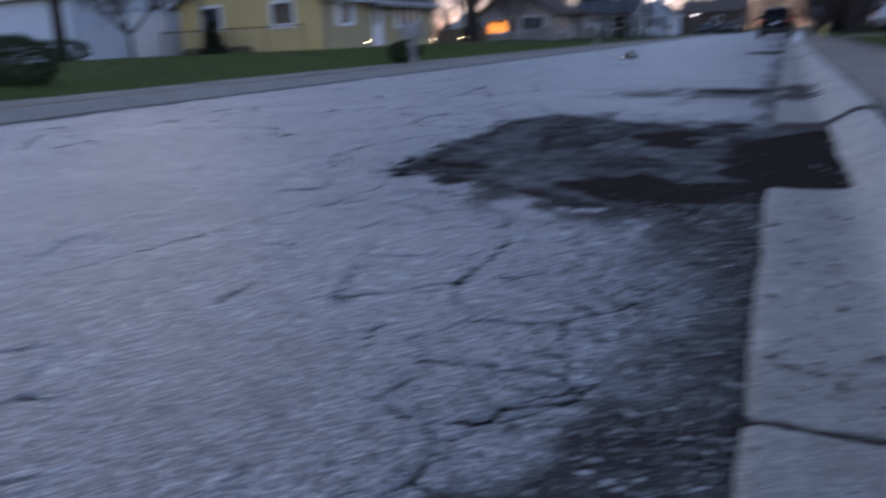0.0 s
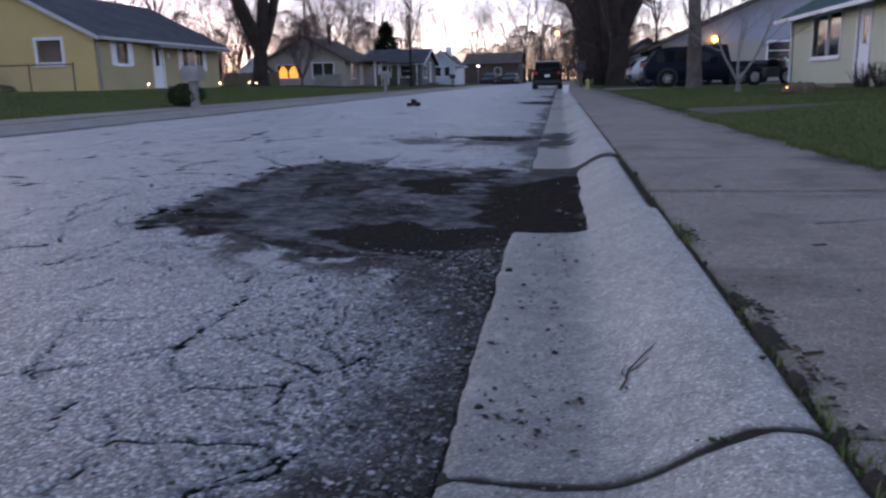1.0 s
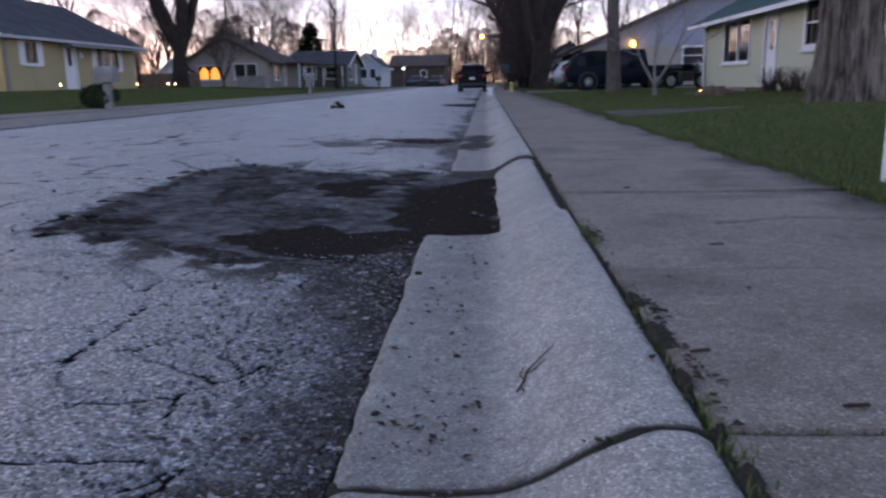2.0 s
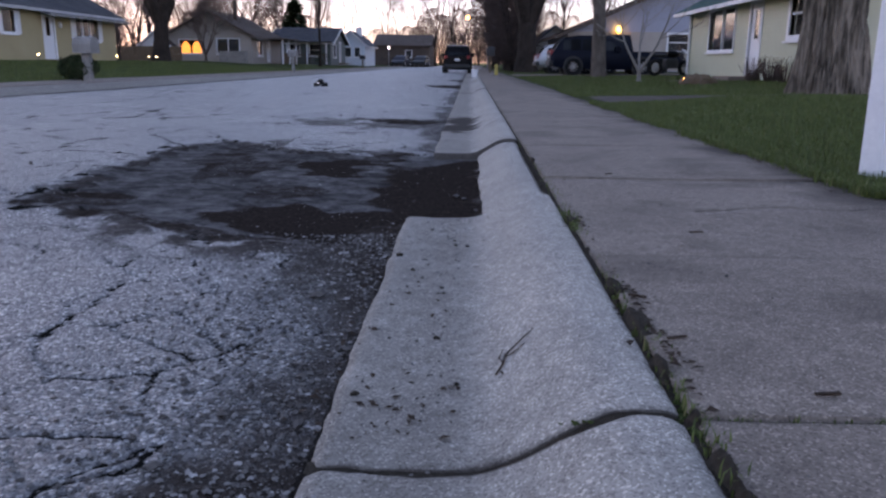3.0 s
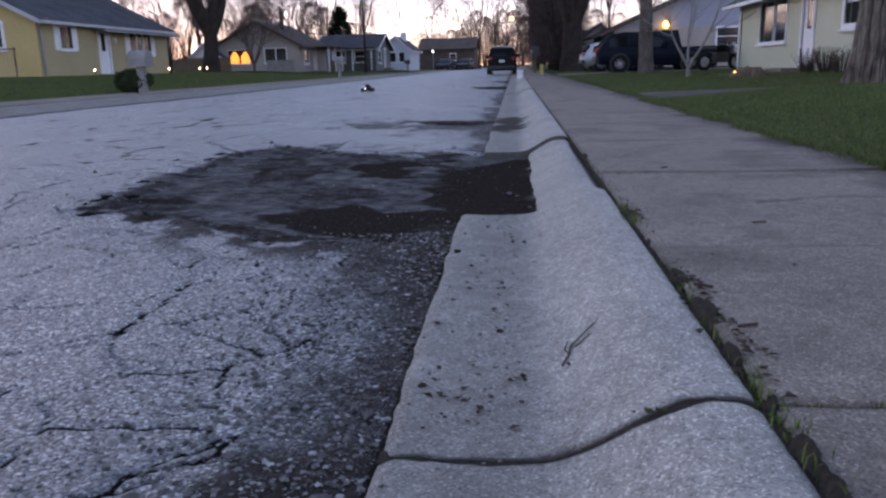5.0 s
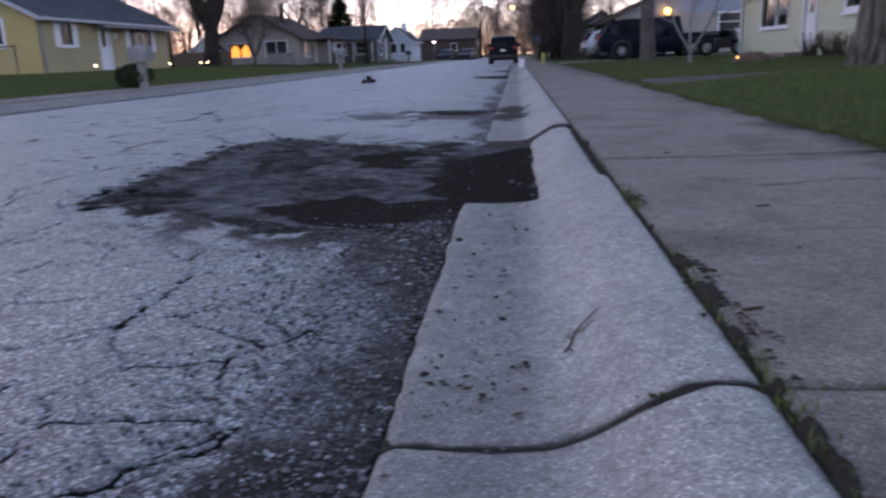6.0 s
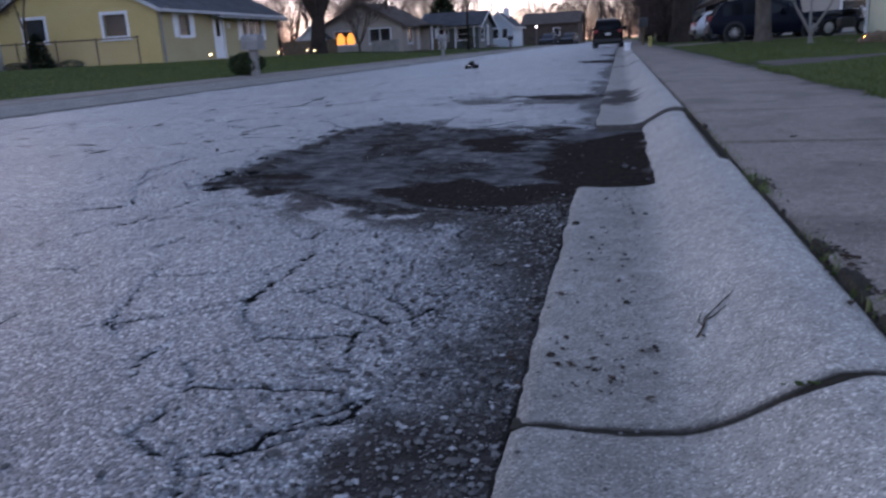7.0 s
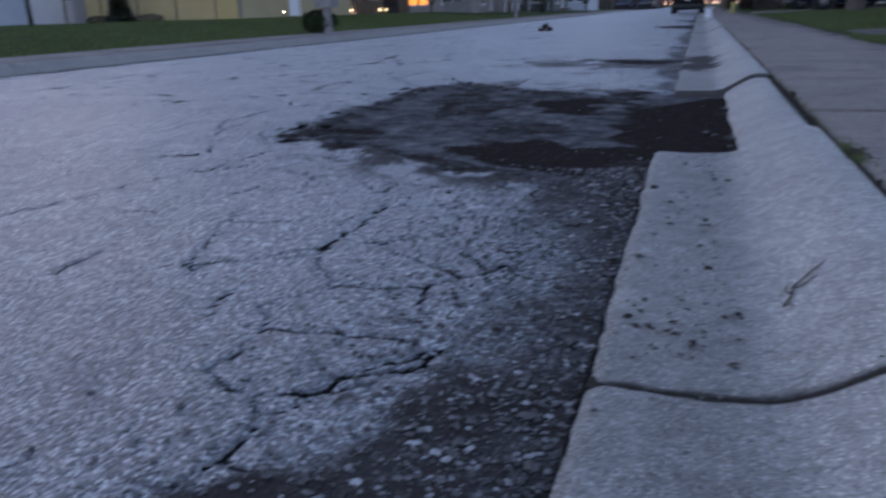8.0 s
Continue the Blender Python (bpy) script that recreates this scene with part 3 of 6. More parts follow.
for i in range(10):
    kerb_slab(kerb, 58.015 + 10 * i, 68.0 + 10 * i, 0.0, 0.0, 0.5, None, 31 + i)
kerb_slab(kerb, -40.0, -3.015, 0.0, 0.0, 0.6, None, 44)
for i in range(8):
    kerb_slab(kerb, -20 + 9.0 * i, -11.015 + 9.0 * i, 0.0, 0.0, 0.15, -8.0, 51 + i)
for i in range(6):
    kerb_slab(kerb, 52 + 18.0 * i, 69.985 + 18.0 * i, 0.0, 0.0, 0.8, -8.0, 61 + i)


def joint_fill(y, x0, x1, lift):
    """Dark grit packed into the gap between two slabs."""
    x, v = np.meshgrid(np.array(spaced(x0, x1, 0.008)), np.linspace(y - 0.022, y + 0.022, 8))
    z = kerb_z(x) - lift - 0.004 * fbm(x * 60, v * 60, 3, 2)
    ob = sheet("joint_soil", x, v, z, SOIL)
    tagged(ob, "dark grit packed in a kerb joint", "soil", "", "structure")


joint_fill(-0.087, 0.004, 0.606, 0.006)
joint_fill(4.415, 0.33, 0.606, 0.03)
joint_fill(2.042, 0.34, 0.606, 0.012)


# ---- pavements ----
def paving_slab(parent, x0, x1, y0, y1, level, step, seed, name="paving_slab", worn=0.3):
    nx, ny = max(int((x1 - x0) / step), 2), max(int((y1 - y0) / step), 2)
    xs = np.array([x0, x0 + 0.006] + list(np.linspace(x0 + 0.02, x1 - 0.02, nx)) + [x1 - 0.006, x1])
    ys = np.array([y0, y0 + 0.006] + list(np.linspace(y0 + 0.02, y1 - 0.02, ny)) + [y1 - 0.006, y1])
    x, y = np.meshgrid(xs, ys)
    e = np.minimum.reduce([x - x0, x1 - x, y - y0, y1 - y])
    rng = random.Random(seed)
    z = level + rng.uniform(-0.004, 0.004) + rng.uniform(-0.003, 0.003) * (x - x0) + 0.010 * (fbm(x * 1.7, y * 1.7, 4, seed) - 0.5) + 0.002 * (fbm(x * 30, y * 30, 2, 4) - 0.5) - 0.009 * worn * smooth01(0.018, 0.0, e)
    dirt = 0.32 * smooth01(0.52, 0.78, fbm(x * 3.2, y * 3.2, 5, seed + 4)) + 0.75 * worn * smooth01(0.02, 0.0, e)
    dirt = dirt + 0.7 * smooth01(1.62, 2.03, x + 0.5 * (fbm(x * 2.5, y * 2.5, 4, 31) - 0.5)) * (x > 0)
    if seed == 102:
        d = line_distance(x + 0.03 * (fbm(x * 12, y * 12, 3, 4) - 0.5), y + 0.05 * (fbm(x * 9, y * 9, 3, 3) - 0.5), [(1.12, 1.66), (1.45, 1.79), (1.72, 1.74), (2.03, 1.82)])
        c = smooth01(0.014, 0.006, d)
        z, dirt = z - 0.008 * c, np.maximum(dirt, 0.9 * c)
    x2, y2, z2, d2 = (np.pad(a, 1, mode="edge") for a in (x, y, z, dirt))
    z2[0], z2[-1], z2[:, 0], z2[:, -1] = -0.1, -0.1, -0.1, -0.1
    return sheet(name, x2, y2, z2, WALKWAY, parent, "", [("dirt", np.clip(d2, 0, 1))])


pavement = thing("pavement", (0, 0, 0), "worn brown-grey concrete pavement with weedy joints", "pavement", "", "structure")
joints = [-30.0, -6.0, -3.0, -1.6, -0.1, 0.95, 2.5, 4.0, 5.5, 7.0, 8.5, 10.0, 11.5, 13.0] + [14.5 + 1.5 * i for i in range(30)] + [62.0, 90.0, 160.0]
for i, (a, b) in enumerate(zip(joints, joints[1:])):
    near = 0.012 if a == 0.95 else 0.03 if -1 < a < 4 else 0.08 if a < 14 else 0.4
    gap_a, gap_b = 0.006 if a == -0.1 else 0.0015, 0.006 if b == -0.1 else 0.0015
    paving_slab(pavement, 0.621, 2.03, a + gap_a, b - gap_b, 0.112, near, 97 + i)
pavement_far = thing("pavement", (-9, 0, 0), "grey concrete pavement across the street", "pavement", "", "structure")
for i in range(24):
    s = paving_slab(pavement_far, -10.15, -8.625, -20 + 3.0 * i, -17.01 + 3.0 * i, 0.112, 0.25, 140 + i)
    s.matrix_parent_inverse = pavement_far.matrix_world.inverted()
s = paving_slab(pavement_far, -10.15, -8.625, 52.0, 160.0, 0.112, 2.0, 170)
s.matrix_parent_inverse = pavement_far.matrix_world.inverted()


# ---- ground ----
def lawn_z(x, y):
    r = 0.098 + 0.02 * np.clip(x - 2.1, 0, 6.5) + 0.02 * smooth01(2.03, 2.3, x)
    l = 0.098 + 0.052 * np.clip(-x - 10.2, 0, 9) + 0.02 * smooth01(-10.15, -10.4, x)
    bumps = 0.05 * (fbm(x * 0.5, y * 0.5, 3, 2) - 0.5) * (smooth01(2.05, 4.0, x) + smooth01(-10.2, -12.0, x))
    return np.where(x > -4, r, l) + bumps


def build_ground():
    xs = [-2500.0, -800.0, -300.0, -120.0, -70.0] + spaced(-50.0, -10.2, 0.5) + [-10.1, -10.0, -8.9, -8.4, -7.9, 0.3, 0.58, 0.645, 1.88] + spaced(1.92, 2.2, 0.025)[:-1] + spaced(2.2, 4.0, 0.1) + spaced(4.2, 45.0, 0.5) + [70.0, 120.0, 300.0, 800.0, 2500.0]
    ys = [-2500.0, -800.0, -300.0, -100.0, -40.0] + spaced(-20.0, 0.0, 1.0) + spaced(0.2, 14.0, 0.05)[:-1] + spaced(14.0, 40.0, 0.3)[:-1] + spaced(40.0, 170.0, 2.0) + [300.0, 700.0, 1500.0, 3000.0]
    x, y = np.meshgrid(np.array(xs), np.array(ys))
    z = lawn_z(x, y)
    turf = smooth01(-0.02, 0.03, x - 1.99 - 0.16 * (fbm(y * 1.7, y * 0, 4, 3) - 0.5) - 0.09 * (fbm(y * 9, x * 9, 3, 13) - 0.5))
    z = np.where((x > 1.9) & (x < 2.2), np.minimum(z, 0.102) + 0.026 * turf, z)
    z = np.where((x > -9.99) & (x < 1.9), np.where((x > 0.57) & (x < 0.66), 0.075, -0.16), z)
    z = np.where(y > 165, np.where(np.abs(x) < 11, 0.0, z), z)
    tagged(sheet("ground", x, y, z, LAWN), "short green lawn running to the horizon", "ground", "", "structure")
    xs = np.array([0.604, 0.61, 0.617, 0.624])
    ys = np.array(spaced(-3.0, 30.0, 0.02))
    x, y = np.meshgrid(xs, ys)
    joint = sheet("joint_soil", x, y, 0.09 + 0.018 * fbm(x * 20, y * 6, 3, 5), SOIL)
    tagged(joint, "dark soil in the joint behind the kerb", "soil", "", "structure")


build_ground()


def joint_debris():
    x, y = np.meshgrid(np.array(spaced(0.585, 0.735, 0.004)), np.array(spaced(-1.2, 4.0, 0.006)))
    heap = np.zeros_like(x)
    for cy, half, wide in ((1.45, 0.14, 0.035), (1.02, 0.05, 0.014), (0.62, 0.07, 0.03), (0.36, 0.1, 0.045), (0.1, 0.06, 0.012), (-0.1, 0.05, 0.02), (-0.3, 0.12, 0.024), (-0.8, 0.2, 0.03), (3.2, 0.2, 0.012)):
        d = np.hypot((x - 0.622) / np.where(x > 0.622, wide, 0.02), (y - cy) / half)
        heap = np.maximum(heap, smooth01(1.0, 0.2, d + 1.5 * (fbm(x * 22, y * 16, 4, 33) - 0.5)))
    z = 0.094 + 0.028 * heap + 0.012 * (fbm(x * 70, y * 70, 3, 36) - 0.5)
    z = np.minimum(z, np.where(x < 0.612, kerb_z(x) + 0.006 * heap - 0.002, 9.0))
    tagged(sheet("joint_debris", x, y, z, SOIL), "dark soil and crumbled debris heaped along the kerb joint", "soil", "", "stuff")


joint_debris()


def drive(name, x0, x1, y0, y1, label, skew=0.0):
    xs, ys = np.array(spaced(x0, x1, 0.25)), np.array(spaced(y0, y1, 0.2))
    x, y = np.meshgrid(xs, ys)
    y = y + skew * (x - x0) + 0.06 * (fbm(x * 2, y * 3, 3, 2) - 0.5)
    z = lawn_z(x, y) + 0.022 + 0.01 * (fbm(x * 2, y * 2, 3, 9) - 0.5)
    z[0], z[-1] = z[0] - 0.1, z[-1] - 0.1
    ob = sheet(name, x, y, z, WALKWAY, None, "", [("dirt", 0.5 * fbm(x, y, 4, 3))])
    return tagged(ob, label, "driveway", "", "structure")


def front_path():
    u, w = np.meshgrid(np.linspace(2.02, 8.4, 60), np.linspace(0, 1, 16))
    flare = smooth01(4.8, 2.0, u)
    y = 11.4 - 1.9 * flare + w * (0.3 + 2.0 * flare) + 0.08 * (fbm(u * 2, w * 3, 3, 2) - 0.5)
    z = lawn_z(u, y) + 0.018 + 0.008 * (fbm(u * 2, y * 2, 3, 9) - 0.5)
    z[0], z[-1] = z[0] - 0.1, z[-1] - 0.1
    tagged(sheet("driveway", u, y, z, WALKWAY, None, "", [("dirt", 0.5 + 0.5 * fbm(u, y, 4, 3))]), "worn concrete path flaring out to the pavement", "path", "", "structure")


front_path()
drive("driveway", 5.9, 8.3, 21.3, 22.5, "pale concrete walk before the door of the sage house")
drive("driveway", 2.02, 16.0, 31.4, 36.0, "grey concrete driveway with parked cars")


# ---- houses ----
def wall_boxes(bm, axis, face, side, thick, u0, u1, z0, z1, holes=()):
    """An upright wall with holes through it. axis: the direction that it faces along; side: +1 or -1, the way that it faces."""
    us = sorted({u0, u1, *(h[0] for h in holes), *(h[1] for h in holes)})
    zs = sorted({z0, z1, *(h[2] for h in holes), *(h[3] for h in holes)})
    a, b = sorted((face, face - side * thick))
    for p, q in zip(us, us[1:]):
        for r, s in zip(zs, zs[1:]):
            um, zm = (p + q) / 2, (r + s) / 2
            if any(h[0] < um < h[1] and h[2] < zm < h[3] for h in holes):
                continue
            box(bm, *((a, b, p, q) if axis == "x" else (p, q, a, b)), r, s)
    bmesh.ops.remove_doubles(bm, verts=bm.verts, dist=0.0005)


def siding(bm, axis, face, side, u0, u1, z0, z1, holes, pitch):
    """Lapped boards: each a thin wedge, thick at its lower edge, broken at the holes."""
    z = z0
    while z < z1 - 0.02:
        top = min(z + pitch, z1)
        cuts = sorted({u0, u1, *(c for h in holes if h[2] < top and h[3] > z for c in h[:2])})
        for p, q in zip(cuts, cuts[1:]):
            um, zm = (p + q) / 2, (z + top) / 2
            if any(h[0] < um < h[1] and h[2] - 0.01 < zm < h[3] + 0.01 for h in holes):
                continue
            lo, hi, back = face + side * 0.024, face + side * 0.006, face + side * 0.001
            pts = [(lo, z), (hi, top), (back, top), (back, z)]
            ring = []
            for u in (p, q):
                ring.append([bm.verts.new((d, u, h) if axis == "x" else (u, d, h)) for d, h in pts])
            for i in range(4):
                j = (i + 1) % 4
                bm.faces.new((ring[0][i], ring[0][j], ring[1][j], ring[1][i]))
            bm.faces.new(ring[0])
            bm.faces.new(ring[1][::-1])
        z = top


def window(house, axis, face, side, u0, u1, z0, z1, bars=0, trim=0.1, lit=None, sill=True, cross=False, shutters=None):
    """A window in a wall's hole: casing, sash bars, pane, sill; behind a lit pane, a curtain that itself gives off the
    lamplight.
    """
    def put(bm, d0, d1, p, q, r, s):
        a, b = sorted((face + side * d0, face + side * d1))
        box(bm, *((a, b, p, q) if axis == "x" else (p, q, a, b)), r, s)

    root = new("window")
    root.parent = house
    bm = bmesh.new()
    put(bm, -0.10, 0.045, u0 - trim, u0, z0 - trim, z1 + trim)
    put(bm, -0.10, 0.045, u1, u1 + trim, z0 - trim, z1 + trim)
    put(bm, -0.10, 0.043, u0, u1, z1, z1 + trim)
    put(bm, -0.10, 0.043, u0, u1, z0 - trim, z0)
    for i in range(bars):
        c = u0 + (u1 - u0) * (i + 1) / (bars + 1)
        put(bm, -0.09, 0.0, c - 0.03, c + 0.03, z0, z1)
    if cross:
        put(bm, -0.08, -0.01, u0, u1, (z0 + z1) / 2 - 0.025, (z0 + z1) / 2 + 0.025)
    part("window_frame", bm, WHITE, root)
    bm = bmesh.new()
    put(bm, -0.06, -0.045, u0, u1, z0, z1)
    pane = part("pane", bm, GLASS, root)
    pane.visible_shadow = False
    # added dark panel, standing in for the unlit room behind the pane
    if not lit:
        bm = bmesh.new()
        put(bm, -0.16, -0.14, u0, u1, z0, z1)
        part("blind", bm, DARK, root, "dark panel added behind the pane")
    if sill:
        bm = bmesh.new()
        put(bm, -0.02, 0.11, u0 - trim - 0.05, u1 + trim + 0.05, z0 - trim - 0.05, z0 - trim)
        part("window_sill", bm, WHITE, root)
    if shutters:
        for p, q in ((u0 - trim - 0.36, u0 - trim - 0.01), (u1 + trim + 0.01, u1 + trim + 0.36)):
            bm = bmesh.new()
            put(bm, 0.0, 0.035, p, q, z0 - trim, z1 + trim)
            for k in range(9):
                h = z0 + (z1 - z0) * (k + 0.5) / 9
                put(bm, 0.035, 0.05, p + 0.05, q - 0.05, h - 0.03, h + 0.03)
            part("shutter", bm, shutters, root)
    if lit:
        w = (u1 - u0) / 2
        for c in (u0 + w / 2, u1 - w / 2):
            bm = bmesh.new()
            put(bm, -0.2, -0.18, c - w * 0.4, c + w * 0.4, z0, z0 + (z1 - z0) * 0.55)
            d = face - side * 0.19
            row = [(c - w * 0.4, z0 + (z1 - z0) * 0.55), (c + w * 0.4, z0 + (z1 - z0) * 0.55), (c + w * 0.1, z1 - 0.1), (c - w * 0.1, z1 - 0.1)]
            vs = [bm.verts.new((d, u, h) if axis == "x" else (u, d, h)) for u, h in row]
            bm.faces.new(vs)
            part("curtain", bm, lit, root, "orange curtain glowing in place of a lamp")
    return root


def house_door(house, axis, face, side, u0, u1, z0, z1, material=WHITE, glazed=True):
    def put(bm, d0, d1, p, q, r, s):
        a, b = sorted((face + side * d0, face + side * d1))
        box(bm, *((a, b, p, q) if axis == "x" else (p, q, a, b)), r, s)

    root = new("door")
    root.parent = house
    bm = bmesh.new()
    put(bm, -0.1, 0.045, u0 - 0.1, u0, z0, z1 + 0.1)
    put(bm, -0.1, 0.045, u1, u1 + 0.1, z0, z1 + 0.1)
    put(bm, -0.1, 0.043, u0, u1, z1, z1 + 0.1)
    part("door_frame", bm, WHITE, root)
    m, w = (u0 + u1) / 2, u1 - u0
    hole = [(m - 0.2 * w, m + 0.2 * w, z0 + 1.05, z0 + 1.85)] if glazed else []
    bm = bmesh.new()
    wall_boxes(bm, axis, face - side * 0.02, side, 0.045, u0, u1, z0, z1, hole)
    for a, b in ((z0 + 0.15, z0 + 0.5), (z0 + 0.6, z0 + 0.95)):
        put(bm, -0.02, -0.012, m - 0.35 * w, m + 0.35 * w, a, b)
    part("door_leaf", bm, material, root)
    if glazed:
        bm = bmesh.new()
        put(bm, -0.05, -0.035, *hole[0])
        part("pane", bm, GLASS, root)
    bm = bmesh.new()
    put(bm, -0.02, 0.05, u0 + 0.06, u0 + 0.1, z0 + 0.98, z0 + 1.02)
    part("handle", bm, ALLOY, root)
    bm = bmesh.new()
    put(bm, 0.0, 0.9, u0 - 0.3, u1 + 0.3, z0 - 0.17, z0 - 0.02)
    part("doorstep", bm, WALKWAY, root)


def gable_roof(house, ridge, x0, x1, y0, y1, eave, top, over, material, edge=WHITE, courses=0.16):
    """A pitched roof with shingle courses as low steps; ridge along x or y. White boards along the eaves and the sloping ends."""
    if ridge == "y":
        mid, half, along = (x0 + x1) / 2, (x1 - x0) / 2, (y0 - over, y1 + over)
    else:
        mid, half, along = (y0 + y1) / 2, (y1 - y0) / 2, (x0 - over, x1 + over)
    run = half + over
    slope = (top - eave) / half
    n = max(int(run / courses), 4)
    root = new("roof")
    root.parent = house
    for side in (-1, 1):
        bm = bmesh.new()
        prof = []
        for i in range(n):
            a, b = run * (1 - i / n), run * (1 - (i + 1) / n)
            prof += [(a, top - slope * a + 0.075), (b, top - slope * b + 0.055)]
        prof += [(0.0, top - 0.07), (run, top - slope * run - 0.07)]
        ring = [[bm.verts.new((mid + side * d, u, h) if ridge == "y" else (u, mid + side * d, h)) for d, h in prof] for u in along]
        for i in range(len(prof)):
            j = (i + 1) % len(prof)
            bm.faces.new((ring[0][i], ring[0][j], ring[1][j], ring[1][i]))
        bm.faces.new(ring[0])
        bm.faces.new(ring[1][::-1])
        part("shingle_slope", bm, material, root)
        bm = bmesh.new()
        d0, d1, h = mid + side * run, mid + side * (run + 0.1), top - slope * run
        lo, hi = min(d0, d1), max(d0, d1)
        box(bm, *((lo, hi, *along) if ridge == "y" else (*along, lo, hi)), h - 0.1, h + 0.02)
        part("rain_gutter", bm, edge, root)
        for u in along:
            bm = bmesh.new()
            s = -1 if u == along[0] else 1
            pts = [(0.0, top + 0.05), (run, h + 0.05), (run, h - 0.12), (0.0, top - 0.13)]
            rings = [[bm.verts.new((mid + side * d, w, hh) if ridge == "y" else (w, mid + side * d, hh)) for d, hh in pts] for w in (u, u + s * 0.04)]
            for i in range(4):
                j = (i + 1) % 4
                bm.faces.new((rings[0][i], rings[0][j], rings[1][j], rings[1][i]))
            bm.faces.new(rings[0])
            bm.faces.new(rings[1][::-1])
            part("bargeboard", bm, edge, root)
    return root


def gable_end(bm, axis, face, side, thick, u0, u1, z, top):
    a, b = face, face - side * thick
    tri = ((u0, z), (u1, z), ((u0 + u1) / 2, top))
    rings = [[bm.verts.new((d, u, h) if axis == "x" else (u, d, h)) for u, h in tri] for d in (a, b)]
    for i in range(3):
        j = (i + 1) % 3
        bm.faces.new((rings[0][i], rings[0][j], rings[1][j], rings[1][i]))
    bm.faces.new(rings[0])
    bm.faces.new(rings[1][::-1])


def shell(house, x0, x1, y0, y1, z0, eave, top, ridge, walls, holes, pitch=0.0):
    """Four walls with thickness, gable ends, floor and loft floor. walls: material for each of S, N, W, E; holes by the same letters."""
    spec = {"S": ("y", y0, -1, x0, x1), "N": ("y", y1, 1, x0 , x1), "W": ("x", x0, -1, y0 + 0.2, y1 - 0.2), "E": ("x", x1, 1, y0 + 0.2, y1 - 0.2)}
    for key, (axis, face, side, u0, u1) in spec.items():
        bm = bmesh.new()
        h = holes.get(key, ())
        wall_boxes(bm, axis, face, side, 0.2, u0, u1, z0 - 0.3, eave, h)
        if (axis == "y") == (ridge == "y"):
            gable_end(bm, axis, face, side, 0.2, u0, u1, eave, top)
        bmesh.ops.remove_doubles(bm, verts=bm.verts, dist=0.0005)
        part("wall", bm, walls[key], house)
        if pitch and key in "SE" or pitch and key == "W" and pitch < 0.15:
            bm = bmesh.new()
            full = (u0, u1) if axis == "y" else (u0 - 0.2, u1 + 0.2)
            siding(bm, axis, face, side, *full, z0, eave, [(a - 0.1, b + 0.1, c - 0.1, d + 0.1) for a, b, c, d in h], pitch)
            part("siding", bm, walls.get(key + "_siding", walls[key]), house)
    part("floor_slab", boxes((x0 + 0.2, x1 - 0.2, y0 + 0.2, y1 - 0.2, z0 - 0.3, z0 + 0.05)), DARK, house)
    part("loft_floor", boxes((x0 + 0.2, x1 - 0.2, y0 + 0.2, y1 - 0.2, eave - 0.15, eave - 0.05)), DARK, house)
    part("partition", boxes(((x0 + x1) / 2 - 0.06, (x0 + x1) / 2 + 0.06, y0 + 0.3, y1 - 0.3, z0 + 0.05, eave - 0.16)), TAUPE, house)


def loft_prism(profile, y0, y1):
    """A prism along y over a profile of x, z."""
    bm = bmesh.new()
    rings = [[bm.verts.new((x, y, z)) for x, z in profile] for y in (y0, y1)]
    for i in range(len(profile)):
        j = (i + 1) % len(profile)
        bm.faces.new((rings[0][i], rings[0][j], rings[1][j], rings[1][i]))
    bm.faces.new(rings[0])
    bm.faces.new(rings[1][::-1])
    return bm


# yellow house across the street
h = thing("house", (0, 0, 0), "single-storey yellow house with slate-grey shingle roof", "house")
south = [(-21.6, -20.5, 1.78, 2.68), (-25.6, -24.55, 1.78, 2.68)]
east = [(31.2, 32.1, 1.72, 2.6), (34.35, 35.25, 0.62, 2.6), (37.3, 39.6, 1.6, 2.6)]
shell(h, -27.0, -19.0, 29.6, 41.6, 0.55, 2.95, 5.0, "y", {"S": YELLOW, "N": YELLOW, "W": YELLOW, "E": YELLOW_SHADED}, {"S": south, "E": east}, 0.22)
gable_roof(h, "y", -27.0, -19.0, 29.6, 41.6, 2.95, 5.0, 0.38, SHINGLE, TRIM)
for w in south:
    window(h, "y", 29.6, -1, *w, trim=0.13)
window(h, "x", -19.0, 1, *east[0], trim=0.08, shutters=WHITE)
house_door(h, "x", -19.0, 1, *east[1])
window(h, "x", -19.0, 1, *east[2], bars=2, shutters=WHITE)
bm = bmesh.new()
rod(bm, (-18.93, 29.75, 0.6), (-18.93, 29.75, 2.7), 0.05)
rod(bm, (-18.93, 29.75, 2.7), (-18.55, 29.75, 2.85), 0.05)
part("downpipe", bm, GREY_PAINT, h)
slope = loft_prism([(-19.0, 2.8), (-18.3, 2.6), (-18.3, 2.51), (-19.0, 2.68)], 33.7, 41.75)
part("porch_eave", slope, SHINGLE, h)
part("porch_gutter", boxes((-18.3, -18.21, 33.68, 41.77, 2.48, 2.59), bevel=0.01), GREY_PAINT, h)
part("wall_lamp", boxes((-18.98, -18.85, 35.65, 35.78, 2.05, 2.3), bevel=0.02), WHITE, h)

# white house beside it
h = thing("house", (0, 0, 0), "pale blue-white clapboard house with grey roof", "house")
shell(h, -41.0, -28.6, 24.6, 33.5, 0.6, 3.6, 6.0, "x", {k: PALE for k in "SNWE"}, {"E": [(28.0, 30.6, 0.6, 2.7)]}, 0.2)
gable_roof(h, "x", -41.0, -28.6, 24.6, 33.5, 3.6, 6.0, 0.4, SHINGLE)
